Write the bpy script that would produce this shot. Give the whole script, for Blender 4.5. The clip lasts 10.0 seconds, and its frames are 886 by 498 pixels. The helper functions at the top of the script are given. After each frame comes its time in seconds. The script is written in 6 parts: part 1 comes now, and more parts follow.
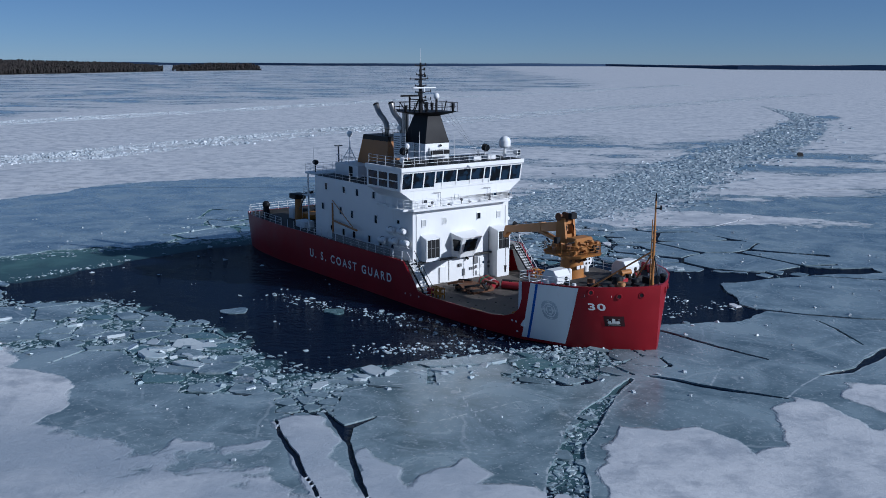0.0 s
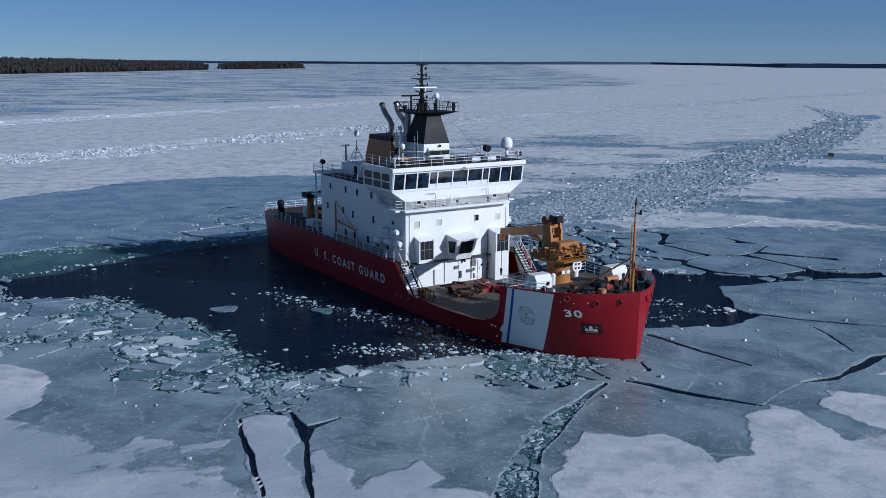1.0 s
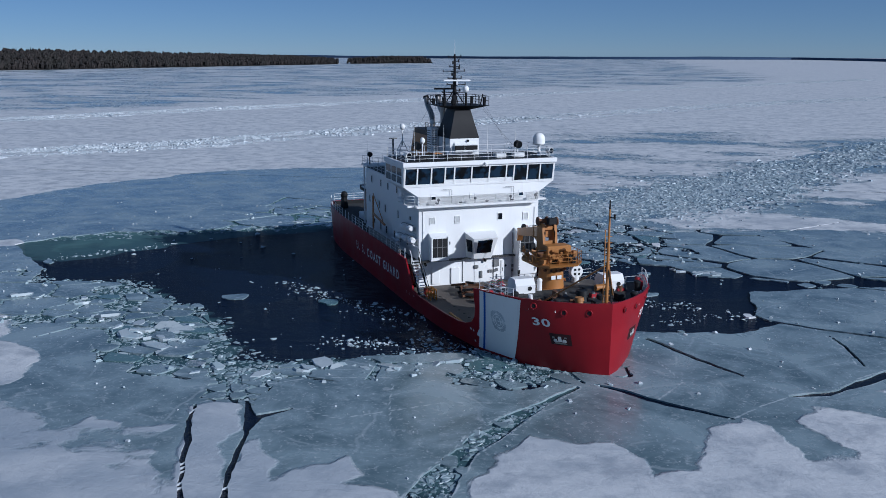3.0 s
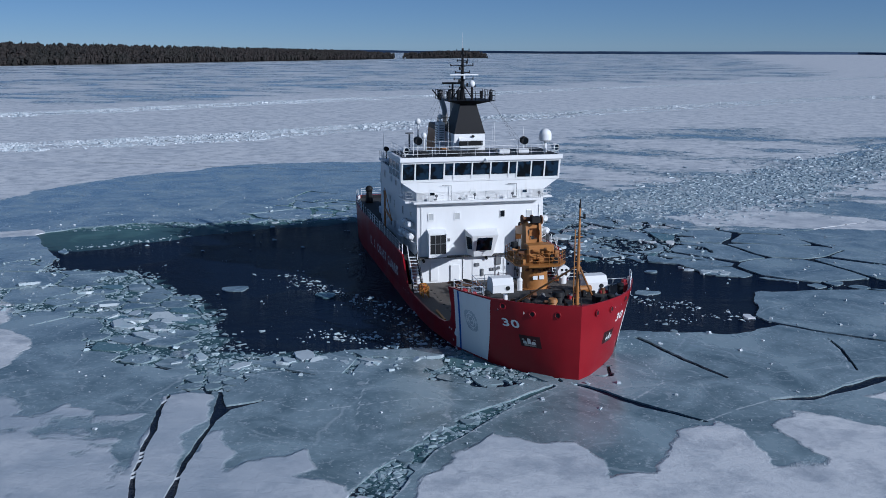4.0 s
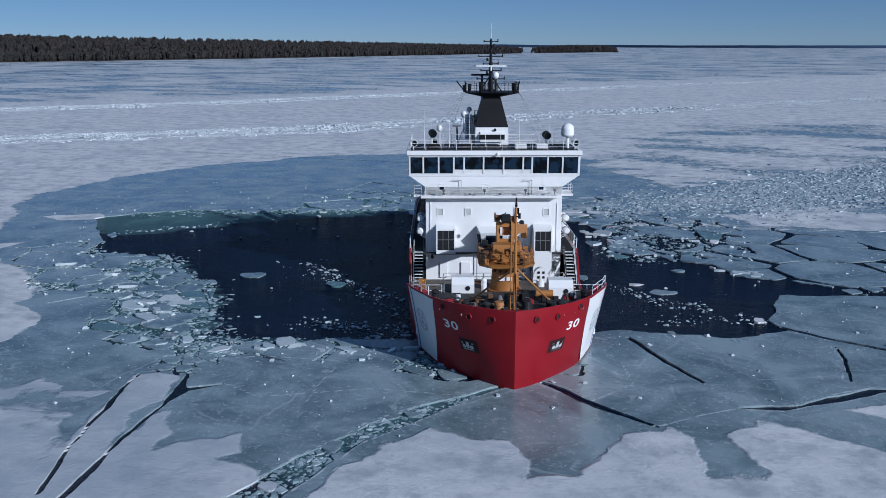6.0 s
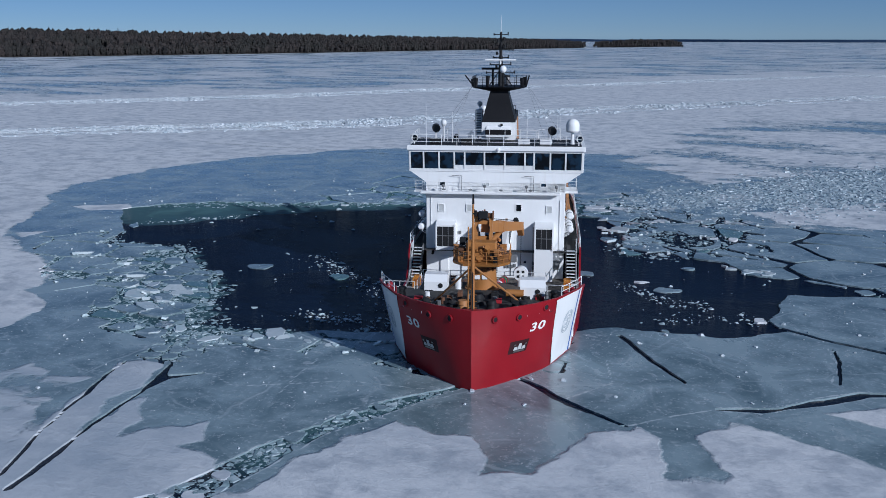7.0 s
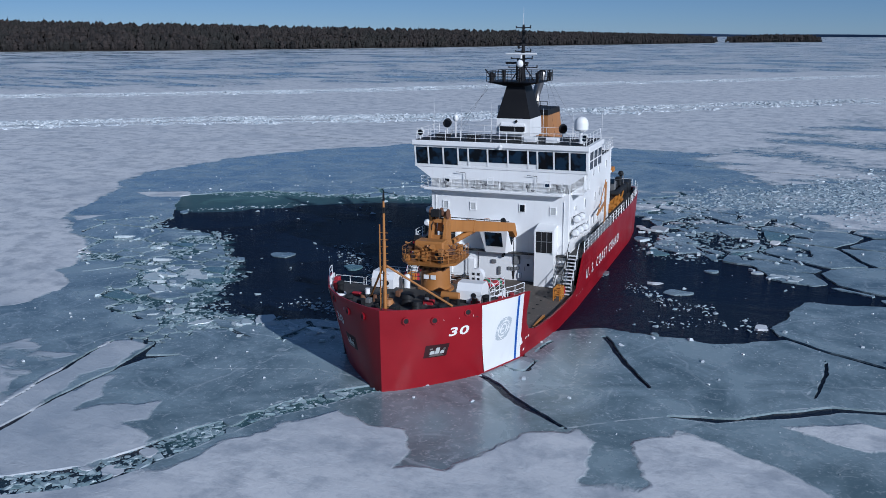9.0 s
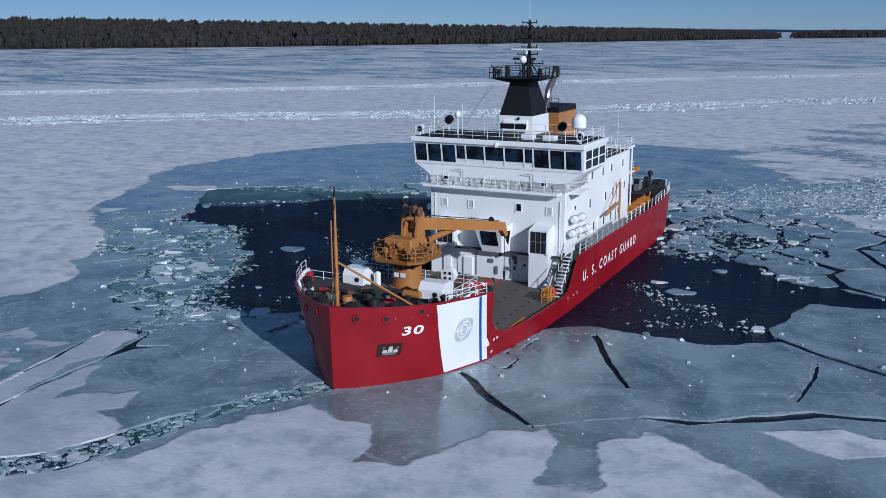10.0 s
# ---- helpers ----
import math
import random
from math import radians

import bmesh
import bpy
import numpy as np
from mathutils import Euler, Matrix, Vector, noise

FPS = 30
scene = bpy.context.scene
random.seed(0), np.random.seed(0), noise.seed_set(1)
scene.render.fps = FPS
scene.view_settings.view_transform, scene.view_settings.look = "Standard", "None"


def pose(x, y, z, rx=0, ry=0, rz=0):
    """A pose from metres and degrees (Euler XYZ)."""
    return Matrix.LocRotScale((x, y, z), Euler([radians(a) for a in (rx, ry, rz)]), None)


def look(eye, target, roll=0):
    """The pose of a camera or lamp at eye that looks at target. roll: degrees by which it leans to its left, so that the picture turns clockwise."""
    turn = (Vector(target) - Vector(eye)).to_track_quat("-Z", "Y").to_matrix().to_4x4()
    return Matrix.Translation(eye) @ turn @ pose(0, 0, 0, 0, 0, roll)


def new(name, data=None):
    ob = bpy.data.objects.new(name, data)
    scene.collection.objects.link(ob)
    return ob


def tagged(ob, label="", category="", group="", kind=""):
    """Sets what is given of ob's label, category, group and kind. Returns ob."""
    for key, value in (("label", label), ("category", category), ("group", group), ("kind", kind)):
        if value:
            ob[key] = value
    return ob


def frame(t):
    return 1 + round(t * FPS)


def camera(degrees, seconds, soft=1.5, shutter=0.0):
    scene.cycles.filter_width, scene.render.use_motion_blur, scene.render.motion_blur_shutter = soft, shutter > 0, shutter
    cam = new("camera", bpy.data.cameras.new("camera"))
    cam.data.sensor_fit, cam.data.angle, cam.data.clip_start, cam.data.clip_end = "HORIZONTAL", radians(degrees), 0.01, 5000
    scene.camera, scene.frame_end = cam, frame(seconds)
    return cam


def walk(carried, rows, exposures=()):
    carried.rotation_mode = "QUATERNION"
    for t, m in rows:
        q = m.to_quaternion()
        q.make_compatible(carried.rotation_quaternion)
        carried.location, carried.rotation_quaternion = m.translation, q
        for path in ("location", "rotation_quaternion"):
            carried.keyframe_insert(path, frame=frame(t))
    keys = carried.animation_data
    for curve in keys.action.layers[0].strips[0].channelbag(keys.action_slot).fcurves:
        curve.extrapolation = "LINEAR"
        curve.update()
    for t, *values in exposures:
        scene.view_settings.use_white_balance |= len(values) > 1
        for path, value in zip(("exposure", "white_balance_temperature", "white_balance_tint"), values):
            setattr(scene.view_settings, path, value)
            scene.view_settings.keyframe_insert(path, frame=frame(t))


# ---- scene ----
cam = camera(50.5, 10.0, soft=0.8)
# seconds, x, y, z, yaw, pitch, roll
PATH = [
    (0.0, 0.00, 0.00, 26.74, 0.00, -11.44, 0.16),
    (0.5, 2.83, 0.18, 26.87, 1.19, -11.49, 0.12),
    (1.0, 5.90, 0.59, 26.89, 2.71, -11.55, 0.12),
    (1.5, 9.12, 1.19, 26.78, 4.75, -11.64, 0.08),
    (2.0, 12.27, 1.90, 26.70, 6.77, -11.72, 0.12),
    (2.5, 15.40, 2.65, 26.62, 8.74, -11.75, 0.13),
    (4.0, 24.68, 5.26, 26.49, 14.10, -12.17, 0.11),
    (4.5, 27.71, 6.32, 26.29, 15.94, -12.23, 0.05),
    (5.0, 30.72, 7.41, 26.19, 18.06, -12.31, 0.01),
    (5.5, 33.73, 8.62, 26.12, 20.19, -12.36, -0.02),
    (7.0, 42.42, 12.80, 25.93, 25.97, -12.81, -0.09),
    (7.5, 45.20, 14.28, 25.86, 28.13, -12.86, -0.09),
    (8.0, 47.90, 15.81, 25.86, 30.01, -12.92, -0.08),
    (8.5, 50.44, 17.36, 25.76, 31.89, -12.97, -0.06),
    (9.0, 52.94, 19.02, 25.73, 33.74, -13.10, -0.07),
    (9.5, 55.32, 20.76, 25.65, 35.47, -13.18, -0.18),
    (10.0, 57.66, 22.57, 25.61, 37.38, -13.30, -0.22),
]
walk(cam, [(t, pose(x, y, z, 90 + pitch, 0, yaw) @ pose(0, 0, 0, 0, 0, roll)) for t, x, y, z, yaw, pitch, roll in PATH],
     exposures=[(0.0, -0.08, 5360, 11), (10.0, -0.12, 5370, 11)])
# the ship: seconds, stem x, y, heading
COURSE = [
    (0.0, 19.91, 84.35, -52.29),
    (1.0, 19.46, 82.73, -54.63),
    (2.0, 18.96, 81.10, -57.07),
    (3.0, 18.38, 79.46, -59.58),
    (4.0, 17.74, 77.83, -62.17),
    (5.0, 17.03, 76.20, -64.85),
    (6.0, 16.26, 74.60, -67.61),
    (7.0, 15.42, 73.02, -70.45),
    (8.0, 14.53, 71.48, -73.37),
    (9.0, 13.57, 69.99, -76.37),
    (10.0, 12.57, 68.56, -79.45),
]

# ---------------------------------------------------------------- light
SUN_AZ, SUN_EL = math.atan2(0.93, -0.37), radians(24)
world = bpy.data.worlds.new("world")
scene.world = world
world.use_nodes = True
wn = world.node_tree.nodes
sky = wn.new("ShaderNodeTexSky")
sky.sky_type, sky.sun_disc = "NISHITA", False
sky.sun_elevation, sky.sun_rotation = SUN_EL, SUN_AZ
sky.altitude, sky.air_density, sky.dust_density, sky.ozone_density = 1800, 0.65, 0.0, 4.6
haze = wn.new("ShaderNodeMix")  # thin even haze in the clear sky
haze.data_type = "RGBA"
haze.inputs[0].default_value = 0.35
haze.inputs[7].default_value = (2.1, 3.2, 4.7, 1)
world.node_tree.links.new(sky.outputs[0], haze.inputs[6])
world.node_tree.links.new(haze.outputs[2], wn["Background"].inputs[0])
wn["Background"].inputs[1].default_value = 0.058
sun_data = bpy.data.lights.new("sun", "SUN")
sun_data.energy, sun_data.angle, sun_data.color = 4.15, radians(0.55), (1.0, 0.95, 0.88)
sun = new("sun", sun_data)
sun.matrix_world = look((0, 0, 0), (-math.sin(SUN_AZ) * math.cos(SUN_EL), -math.cos(SUN_AZ) * math.cos(SUN_EL), -math.sin(SUN_EL)))


# ---------------------------------------------------------------- materials
class Nodes:
    """A short way to write a node material."""

    def __init__(self, name):
        self.mat = bpy.data.materials.new(name)
        self.mat.use_nodes = True
        self.tree = self.mat.node_tree
        self.bsdf = self.tree.nodes["Principled BSDF"]

    def link(self, a, b):
        self.tree.links.new(a, b)

    def place(self, scale=(1, 1, 1), turn=0.0, object_space=False):
        c = self.tree.nodes.new("ShaderNodeTexCoord")
        m = self.tree.nodes.new("ShaderNodeMapping")
        m.inputs["Scale"].default_value = scale
        m.inputs["Rotation"].default_value = (0, 0, turn)
        if object_space:
            self.link(c.outputs["Object"], m.inputs[0])
        else:
            g = self.tree.nodes.new("ShaderNodeNewGeometry")
            self.link(g.outputs["Position"], m.inputs[0])
        return m.outputs[0]

    def noise(self, at, scale, detail=4.0, rough=0.55, distortion=0.0):
        n = self.tree.nodes.new("ShaderNodeTexNoise")
        n.inputs["Scale"].default_value = scale
        n.inputs["Detail"].default_value = detail
        n.inputs["Roughness"].default_value = rough
        n.inputs["Distortion"].default_value = distortion
        self.link(at, n.inputs["Vector"])
        return n.outputs["Fac"]

    def step(self, value, lo, hi, a=0.0, b=1.0):
        n = self.tree.nodes.new("ShaderNodeMapRange")
        n.interpolation_type = "SMOOTHSTEP"
        for i, x in ((1, lo), (2, hi), (3, a), (4, b)):
            n.inputs[i].default_value = x
        self.link(value, n.inputs[0])
        return n.outputs[0]

    def math(self, op, a, b):
        n = self.tree.nodes.new("ShaderNodeMath")
        n.operation = op
        for i, x in enumerate((a, b)):
            if isinstance(x, (int, float)):
                n.inputs[i].default_value = x
            else:
                self.link(x, n.inputs[i])
        return n.outputs[0]

    def mix(self, fac, a, b):
        n = self.tree.nodes.new("ShaderNodeMix")
        n.data_type = "RGBA"
        for i, x in ((0, fac), (6, a), (7, b)):
            if isinstance(x, (int, float)):
                n.inputs[i].default_value = x
            elif isinstance(x, tuple):
                n.inputs[i].default_value = (*x, 1) if len(x) == 3 else x
            else:
                self.link(x, n.inputs[i])
        return n.outputs[2]

    def attr(self, name):
        n = self.tree.nodes.new("ShaderNodeAttribute")
        n.attribute_name = name
        return n.outputs["Fac"]

    def bump(self, height, strength, distance):
        n = self.tree.nodes.new("ShaderNodeBump")
        n.inputs["Strength"].default_value = strength
        n.inputs["Distance"].default_value = distance
        self.link(height, n.inputs["Height"])
        self.link(n.outputs[0], self.bsdf.inputs["Normal"])

    def set(self, color=None, rough=None, metal=None, spec=None, coat=None):
        for key, x in (("Base Color", color), ("Roughness", rough), ("Metallic", metal), ("Specular IOR Level", spec), ("Coat Weight", coat)):
            if x is None:
                continue
            if isinstance(x, tuple):
                self.bsdf.inputs[key].default_value = (*x, 1)
            elif isinstance(x, (int, float)):
                self.bsdf.inputs[key].default_value = x
            else:
                self.link(x, self.bsdf.inputs[key])
        return self.mat


def paint(name, color, worn, amount=0.5, rough=0.45, metal=0.0, scale=0.8, bump=0.02):
    """Ship's paint: clouded at a large scale, streaked downwards and speckled at a small one."""
    n = Nodes(name)
    large = n.noise(n.place(object_space=True), 0.35 * scale, 5)
    streak = n.noise(n.place((1.6, 1.6, 0.16), object_space=True), 1.6 * scale, 5, 0.65)
    speck = n.noise(n.place(object_space=True), 9 * scale, 3)
    f = n.math("MULTIPLY", n.step(streak, 0.5, 0.78), n.step(large, 0.35, 0.75))
    f = n.math("MULTIPLY", f, amount)
    shade = tuple(c * (0.95 if min(color) > 0.6 else 0.8) for c in color)
    base = n.mix(n.step(large, 0.3, 0.7), shade, color)
    base = n.mix(n.math("MULTIPLY", n.step(speck, 0.62, 0.75), 0.25 * amount), base, worn)
    n.bump(speck, 0.25, bump)
    return n.set(n.mix(f, base, worn), n.step(large, 0.2, 0.8, rough - 0.08, rough + 0.12), metal, 0.15 if max(color) < 0.03 else 0.4)


RED = paint("red_paint", (0.275, 0.004, 0.011), (0.20, 0.02, 0.015), 0.5, 0.4)
WHITE = paint("white_paint", (0.80, 0.80, 0.79), (0.45, 0.36, 0.27), 0.22, 0.42)
BLACK = paint("black_paint", (0.014, 0.014, 0.016), (0.04, 0.035, 0.03), 0.5, 0.5)
BLUE = paint("blue_paint", (0.01, 0.09, 0.42), (0.05, 0.1, 0.3), 0.3, 0.4)
BUFF = paint("buff_paint", (0.41, 0.175, 0.045), (0.22, 0.09, 0.03), 0.7, 0.5)
BUFF_DULL = paint("funnel_paint", (0.40, 0.18, 0.06), (0.2, 0.09, 0.035), 0.5, 0.5)
GREY = paint("grey_paint", (0.16, 0.165, 0.17), (0.3, 0.29, 0.28), 0.5, 0.6)
DECK = paint("deck_coating", (0.115, 0.098, 0.083), (0.30, 0.25, 0.21), 0.8, 0.75, scale=2.0)
GREY_DECK = paint("dark_deck_coating", (0.045, 0.044, 0.043), (0.12, 0.10, 0.085), 0.7, 0.75, scale=2.0)
DARK = paint("dark_gear", (0.02, 0.021, 0.023), (0.10, 0.08, 0.06), 0.6, 0.55)
STEEL = paint("exhaust_steel", (0.33, 0.31, 0.29), (0.08, 0.06, 0.05), 0.6, 0.35, 0.85)
EMBLEM = paint("emblem_paint", (0.50, 0.54, 0.57), (0.5, 0.5, 0.5), 0.4, 0.45)
# dark red that holds the shade inside the hawse pockets
POCKET = paint("shaded_pocket_paint", (0.035, 0.006, 0.008), (0.02, 0.015, 0.015), 0.9, 0.6, scale=3.0)
ORANGE = paint("orange_gear", (0.50, 0.20, 0.03), (0.2, 0.08, 0.03), 0.5, 0.5)
CRIMSON = paint("red_gear", (0.38, 0.02, 0.03), (0.2, 0.03, 0.03), 0.4, 0.5)
RUST = paint("rusty_gear", (0.16, 0.075, 0.04), (0.05, 0.03, 0.02), 0.7, 0.8)


def make_glass():
    n = Nodes("window_glass")
    f = n.noise(n.place(object_space=True), 0.9, 2)
    return n.set(n.mix(n.step(f, 0.45, 0.6), (0.006, 0.008, 0.011), (0.014, 0.03, 0.055)), 0.06, 0.0, 0.14)


GLASS = make_glass()


def make_ice():
    """Lake ice: bare grey-blue ice where the snow field is low, wind-packed snow where it is high."""
    n = Nodes("lake_ice")
    at = n.place()
    far = n.place((0.55, 1.6, 1), 0.55)
    s = n.attr("snow")
    fine = n.noise(at, 0.55, 8, 0.62, 0.4)
    broad = n.noise(at, 0.07, 6, 0.6)
    streaks = n.noise(far, 0.045, 7, 0.62)
    value = n.math("ADD", s, n.math("MULTIPLY", n.math("SUBTRACT", fine, 0.5), 0.62))
    value = n.math("ADD", value, n.math("MULTIPLY", n.math("SUBTRACT", streaks, 0.5), 0.85))
    wide = n.noise(n.place((0.7, 1.0, 1), 0.5), 0.018, 9, 0.62)
    value = n.math("ADD", value, n.math("MULTIPLY", n.math("SUBTRACT", wide, 0.5), 0.75))
    cover = n.step(value, 0.41, 0.58)
    # bare ice, clouded, with frozen-in slush and small white specks
    cloud = n.noise(at, 0.16, 7, 0.62, 0.6)
    speck = n.noise(at, 2.6, 5, 0.7)
    bare = n.mix(n.step(cloud, 0.30, 0.68), (0.105, 0.155, 0.175), (0.27, 0.345, 0.375))
    frost = n.noise(at, 0.9, 6, 0.65, 1.2)
    bare = n.mix(n.math("MULTIPLY", n.step(frost, 0.54, 0.72), 0.55), bare, (0.42, 0.47, 0.49))
    vor = n.tree.nodes.new("ShaderNodeTexVoronoi")
    vor.feature = "DISTANCE_TO_EDGE"
    vor.inputs["Scale"].default_value = 0.11
    warp = n.tree.nodes.new("ShaderNodeVectorMath")
    warp.operation = "ADD"
    wob = n.tree.nodes.new("ShaderNodeTexNoise")
    wob.inputs["Scale"].default_value = 0.25
    n.link(at, wob.inputs["Vector"])
    n.link(at, warp.inputs[0])
    mul = n.tree.nodes.new("ShaderNodeVectorMath")
    mul.operation = "SCALE"
    mul.inputs["Scale"].default_value = 2.0
    n.link(wob.outputs["Color"], mul.inputs[0])
    n.link(mul.outputs[0], warp.inputs[1])
    n.link(warp.outputs[0], vor.inputs["Vector"])
    seam = n.math("MULTIPLY", n.step(vor.outputs["Distance"], 0.004, 0.016, 1.0, 0.0), n.step(n.noise(at, 0.12, 3), 0.45, 0.6))
    bare = n.mix(n.math("MULTIPLY", seam, 0.3), bare, (0.5, 0.55, 0.57))
    line = n.math("ADD", n.attr("seam"), n.math("MULTIPLY", n.math("SUBTRACT", n.noise(at, 1.5, 4), 0.5), 0.3))
    bare = n.mix(n.step(line, 0.02, 0.13, 0.75, 0.0), bare, (0.55, 0.6, 0.62))
    bare = n.mix(n.step(s, -0.75, -0.3, 1.0, 0.0), bare, (0.105, 0.185, 0.195))
    bare = n.mix(n.math("MULTIPLY", n.step(speck, 0.55, 0.72), 0.65), bare, (0.5, 0.54, 0.57))
    crumbs = n.math("MULTIPLY", n.step(n.noise(at, 4.2, 3, 0.6), 0.66, 0.73), n.step(n.noise(at, 0.10, 4), 0.38, 0.62))
    bare = n.mix(n.math("MULTIPLY", crumbs, 0.85), bare, (0.62, 0.65, 0.67))
    # snow, with thin greyer places
    thin = n.noise(at, 0.3, 9, 0.68, 0.15)
    swept = n.noise(n.place((0.7, 1.15, 1), 0.35), 0.11, 9, 0.68, 0.5)
    snow = n.mix(n.step(thin, 0.42, 0.68), (0.69, 0.70, 0.71), (0.38, 0.41, 0.45))
    snow = n.mix(n.math("MULTIPLY", n.step(swept, 0.47, 0.68), 0.6), snow, (0.36, 0.40, 0.45))
    snow = n.mix(n.math("MULTIPLY", n.attr("near_grey"), 0.9), snow, (0.34, 0.39, 0.445))
    crust = n.noise(at, 1.3, 8, 0.72, 0.8)
    snow = n.mix(n.math("MULTIPLY", n.step(crust, 0.5, 0.66), 0.4), snow, (0.44, 0.47, 0.51))
    grain = n.noise(at, 3.2, 6, 0.7)
    drift = n.noise(n.place((0.8, 1.6, 1), 0.35), 0.8, 8, 0.66, 0.9)
    rime = n.math("ADD", n.math("MULTIPLY", cover, 0.75), 0.25)
    h = n.math("ADD", n.math("MULTIPLY", cover, 0.6), n.math("MULTIPLY", n.math("MULTIPLY", grain, rime), 0.5))
    h = n.math("ADD", h, n.math("MULTIPLY", n.math("MULTIPLY", drift, cover), 1.3))
    h = n.math("ADD", h, n.math("MULTIPLY", n.math("MULTIPLY", fine, rime), 0.4))
    n.bump(h, 0.5, 0.10)
    rough = n.math("ADD", n.math("MULTIPLY", cover, 0.5), n.step(cloud, 0.3, 0.7, 0.09, 0.32))
    return n.set(n.mix(cover, bare, snow), rough, 0.0, 0.4)


ICE = make_ice()


def make_chunk_ice(name, low, high, tint):
    n = Nodes(name)
    g = n.tree.nodes.new("ShaderNodeNewGeometry")
    f = n.noise(n.place(), 1.1, 5)
    c = n.mix(g.outputs["Random Per Island"], low, high)
    n.bump(n.noise(n.place(), 5, 4), 0.5, 0.05)
    return n.set(n.mix(n.step(f, 0.4, 0.65), c, tint), 0.4)


CHUNK = make_chunk_ice("broken_ice", (0.26, 0.34, 0.37), (0.62, 0.66, 0.68), (0.38, 0.47, 0.50))
CHANNEL = make_chunk_ice("channel_ice", (0.17, 0.24, 0.28), (0.50, 0.55, 0.58), (0.32, 0.39, 0.43))
SLUSH = make_chunk_ice("slush_ice", (0.08, 0.14, 0.16), (0.42, 0.49, 0.52), (0.22, 0.30, 0.33))
CRUST = make_chunk_ice("ridge_ice", (0.30, 0.36, 0.40), (0.68, 0.71, 0.73), (0.50, 0.54, 0.57))


def make_water():
    n = Nodes("lake_water")
    at = n.place((1, 1, 1), 0.4)
    t = n.attr("teal")
    v = n.math("ADD", t, n.math("MULTIPLY", n.math("SUBTRACT", n.noise(at, 0.25, 6, 0.6, 0.6), 0.5), 0.9))
    c = n.mix(n.step(v, 0.45, 1.0), (0.003, 0.007, 0.020), (0.052, 0.105, 0.118))
    c = n.mix(n.step(v, 1.1, 1.5), c, (0.085, 0.165, 0.165))
    w = n.noise(n.place((0.7, 1.2, 1), 0.5), 0.42, 5, 0.6, 1.8)
    calm = n.step(n.noise(at, 0.06, 3, 0.5, 1.0), 0.4, 0.62, 0.25, 1.0)
    w = n.math("ADD", w, n.math("MULTIPLY", n.noise(n.place((0.8, 1.7, 1), 0.5), 1.1, 5, 0.6, 1.2), 0.6))
    n.bump(n.math("MULTIPLY", w, calm), 0.7, 0.6)
    # a dark body with a thin gloss
    dark = n.tree.nodes.new("ShaderNodeBsdfDiffuse")
    gloss = n.tree.nodes.new("ShaderNodeBsdfGlossy")
    both = n.tree.nodes.new("ShaderNodeMixShader")
    gloss.inputs["Roughness"].default_value = 0.07
    both.inputs[0].default_value = 0.10
    n.link(c, dark.inputs["Color"])
    normal = n.bsdf.inputs["Normal"].links[0].from_socket
    n.link(normal, gloss.inputs["Normal"])
    n.link(dark.outputs[0], both.inputs[1])
    n.link(gloss.outputs[0], both.inputs[2])
    n.link(both.outputs[0], n.tree.nodes["Material Output"].inputs["Surface"])
    n.tree.nodes.remove(n.bsdf)
    return n.mat


WATER = make_water()


def make_forest():
    n = Nodes("winter_forest")
    g = n.tree.nodes.new("ShaderNodeNewGeometry")
    c = n.mix(g.outputs["Random Per Island"], (0.007, 0.006, 0.006), (0.034, 0.026, 0.023))
    return n.set(n.mix(n.math("MULTIPLY", n.step(n.noise(n.place(), 0.02, 4), 0.42, 0.65), 0.6), c, (0.014, 0.015, 0.012)), 0.9)


FOREST = make_forest()


def plain_ground(name, a, b, scale):
    n = Nodes(name)
    return n.set(n.mix(n.noise(n.place(), scale, 5), a, b), 0.95)


LAND = plain_ground("shore_land", (0.014, 0.012, 0.011), (0.03, 0.026, 0.024), 0.03)
# the far land's colour is blue, with the haze of distance mixed in
DISTANT = plain_ground("hazed_distant_land", (0.022, 0.050, 0.105), (0.034, 0.066, 0.13), 0.004)


# ---------------------------------------------------------------- shape helpers
def part(name, bm, material, parent=None, label=""):
    """Links a bmesh as one mesh object under a thing or a part."""
    me = bpy.data.meshes.new(name)
    bm.normal_update()
    bm.to_mesh(me)
    bm.free()
    for m in material if isinstance(material, (list, tuple)) else (material,):
        me.materials.append(m)
    me.shade_smooth()
    me.set_sharp_from_angle(angle=radians(32))
    ob = new(name, me)
    ob.parent = parent
    return tagged(ob, label) if label else ob


def box(bm, x0, x1, y0, y1, z0, z1, bevel=0.0, turn=None):
    r = bmesh.ops.create_cube(bm, size=1)
    vs = r["verts"]
    for v in vs:
        v.co = Vector(((x0 + x1) / 2 + v.co.x * (x1 - x0), (y0 + y1) / 2 + v.co.y * (y1 - y0), (z0 + z1) / 2 + v.co.z * (z1 - z0)))
    if turn is not None:
        bmesh.ops.transform(bm, matrix=turn, verts=vs)
    if bevel:
        es = list({e for v in vs for e in v.link_edges})
        bmesh.ops.bevel(bm, geom=es, offset=bevel, segments=1, affect="EDGES")
    return bm


def rod(bm, p, q, r, n=6, r2=None):
    """A round bar from p to q."""
    p, q = Vector(p), Vector(q)
    d = q - p
    m = Matrix.Translation((p + q) / 2) @ d.to_track_quat("Z", "Y").to_matrix().to_4x4()
    bmesh.ops.create_cone(bm, cap_ends=True, segments=n, radius1=r, radius2=r if r2 is None else r2, depth=d.length, matrix=m)
    return bm


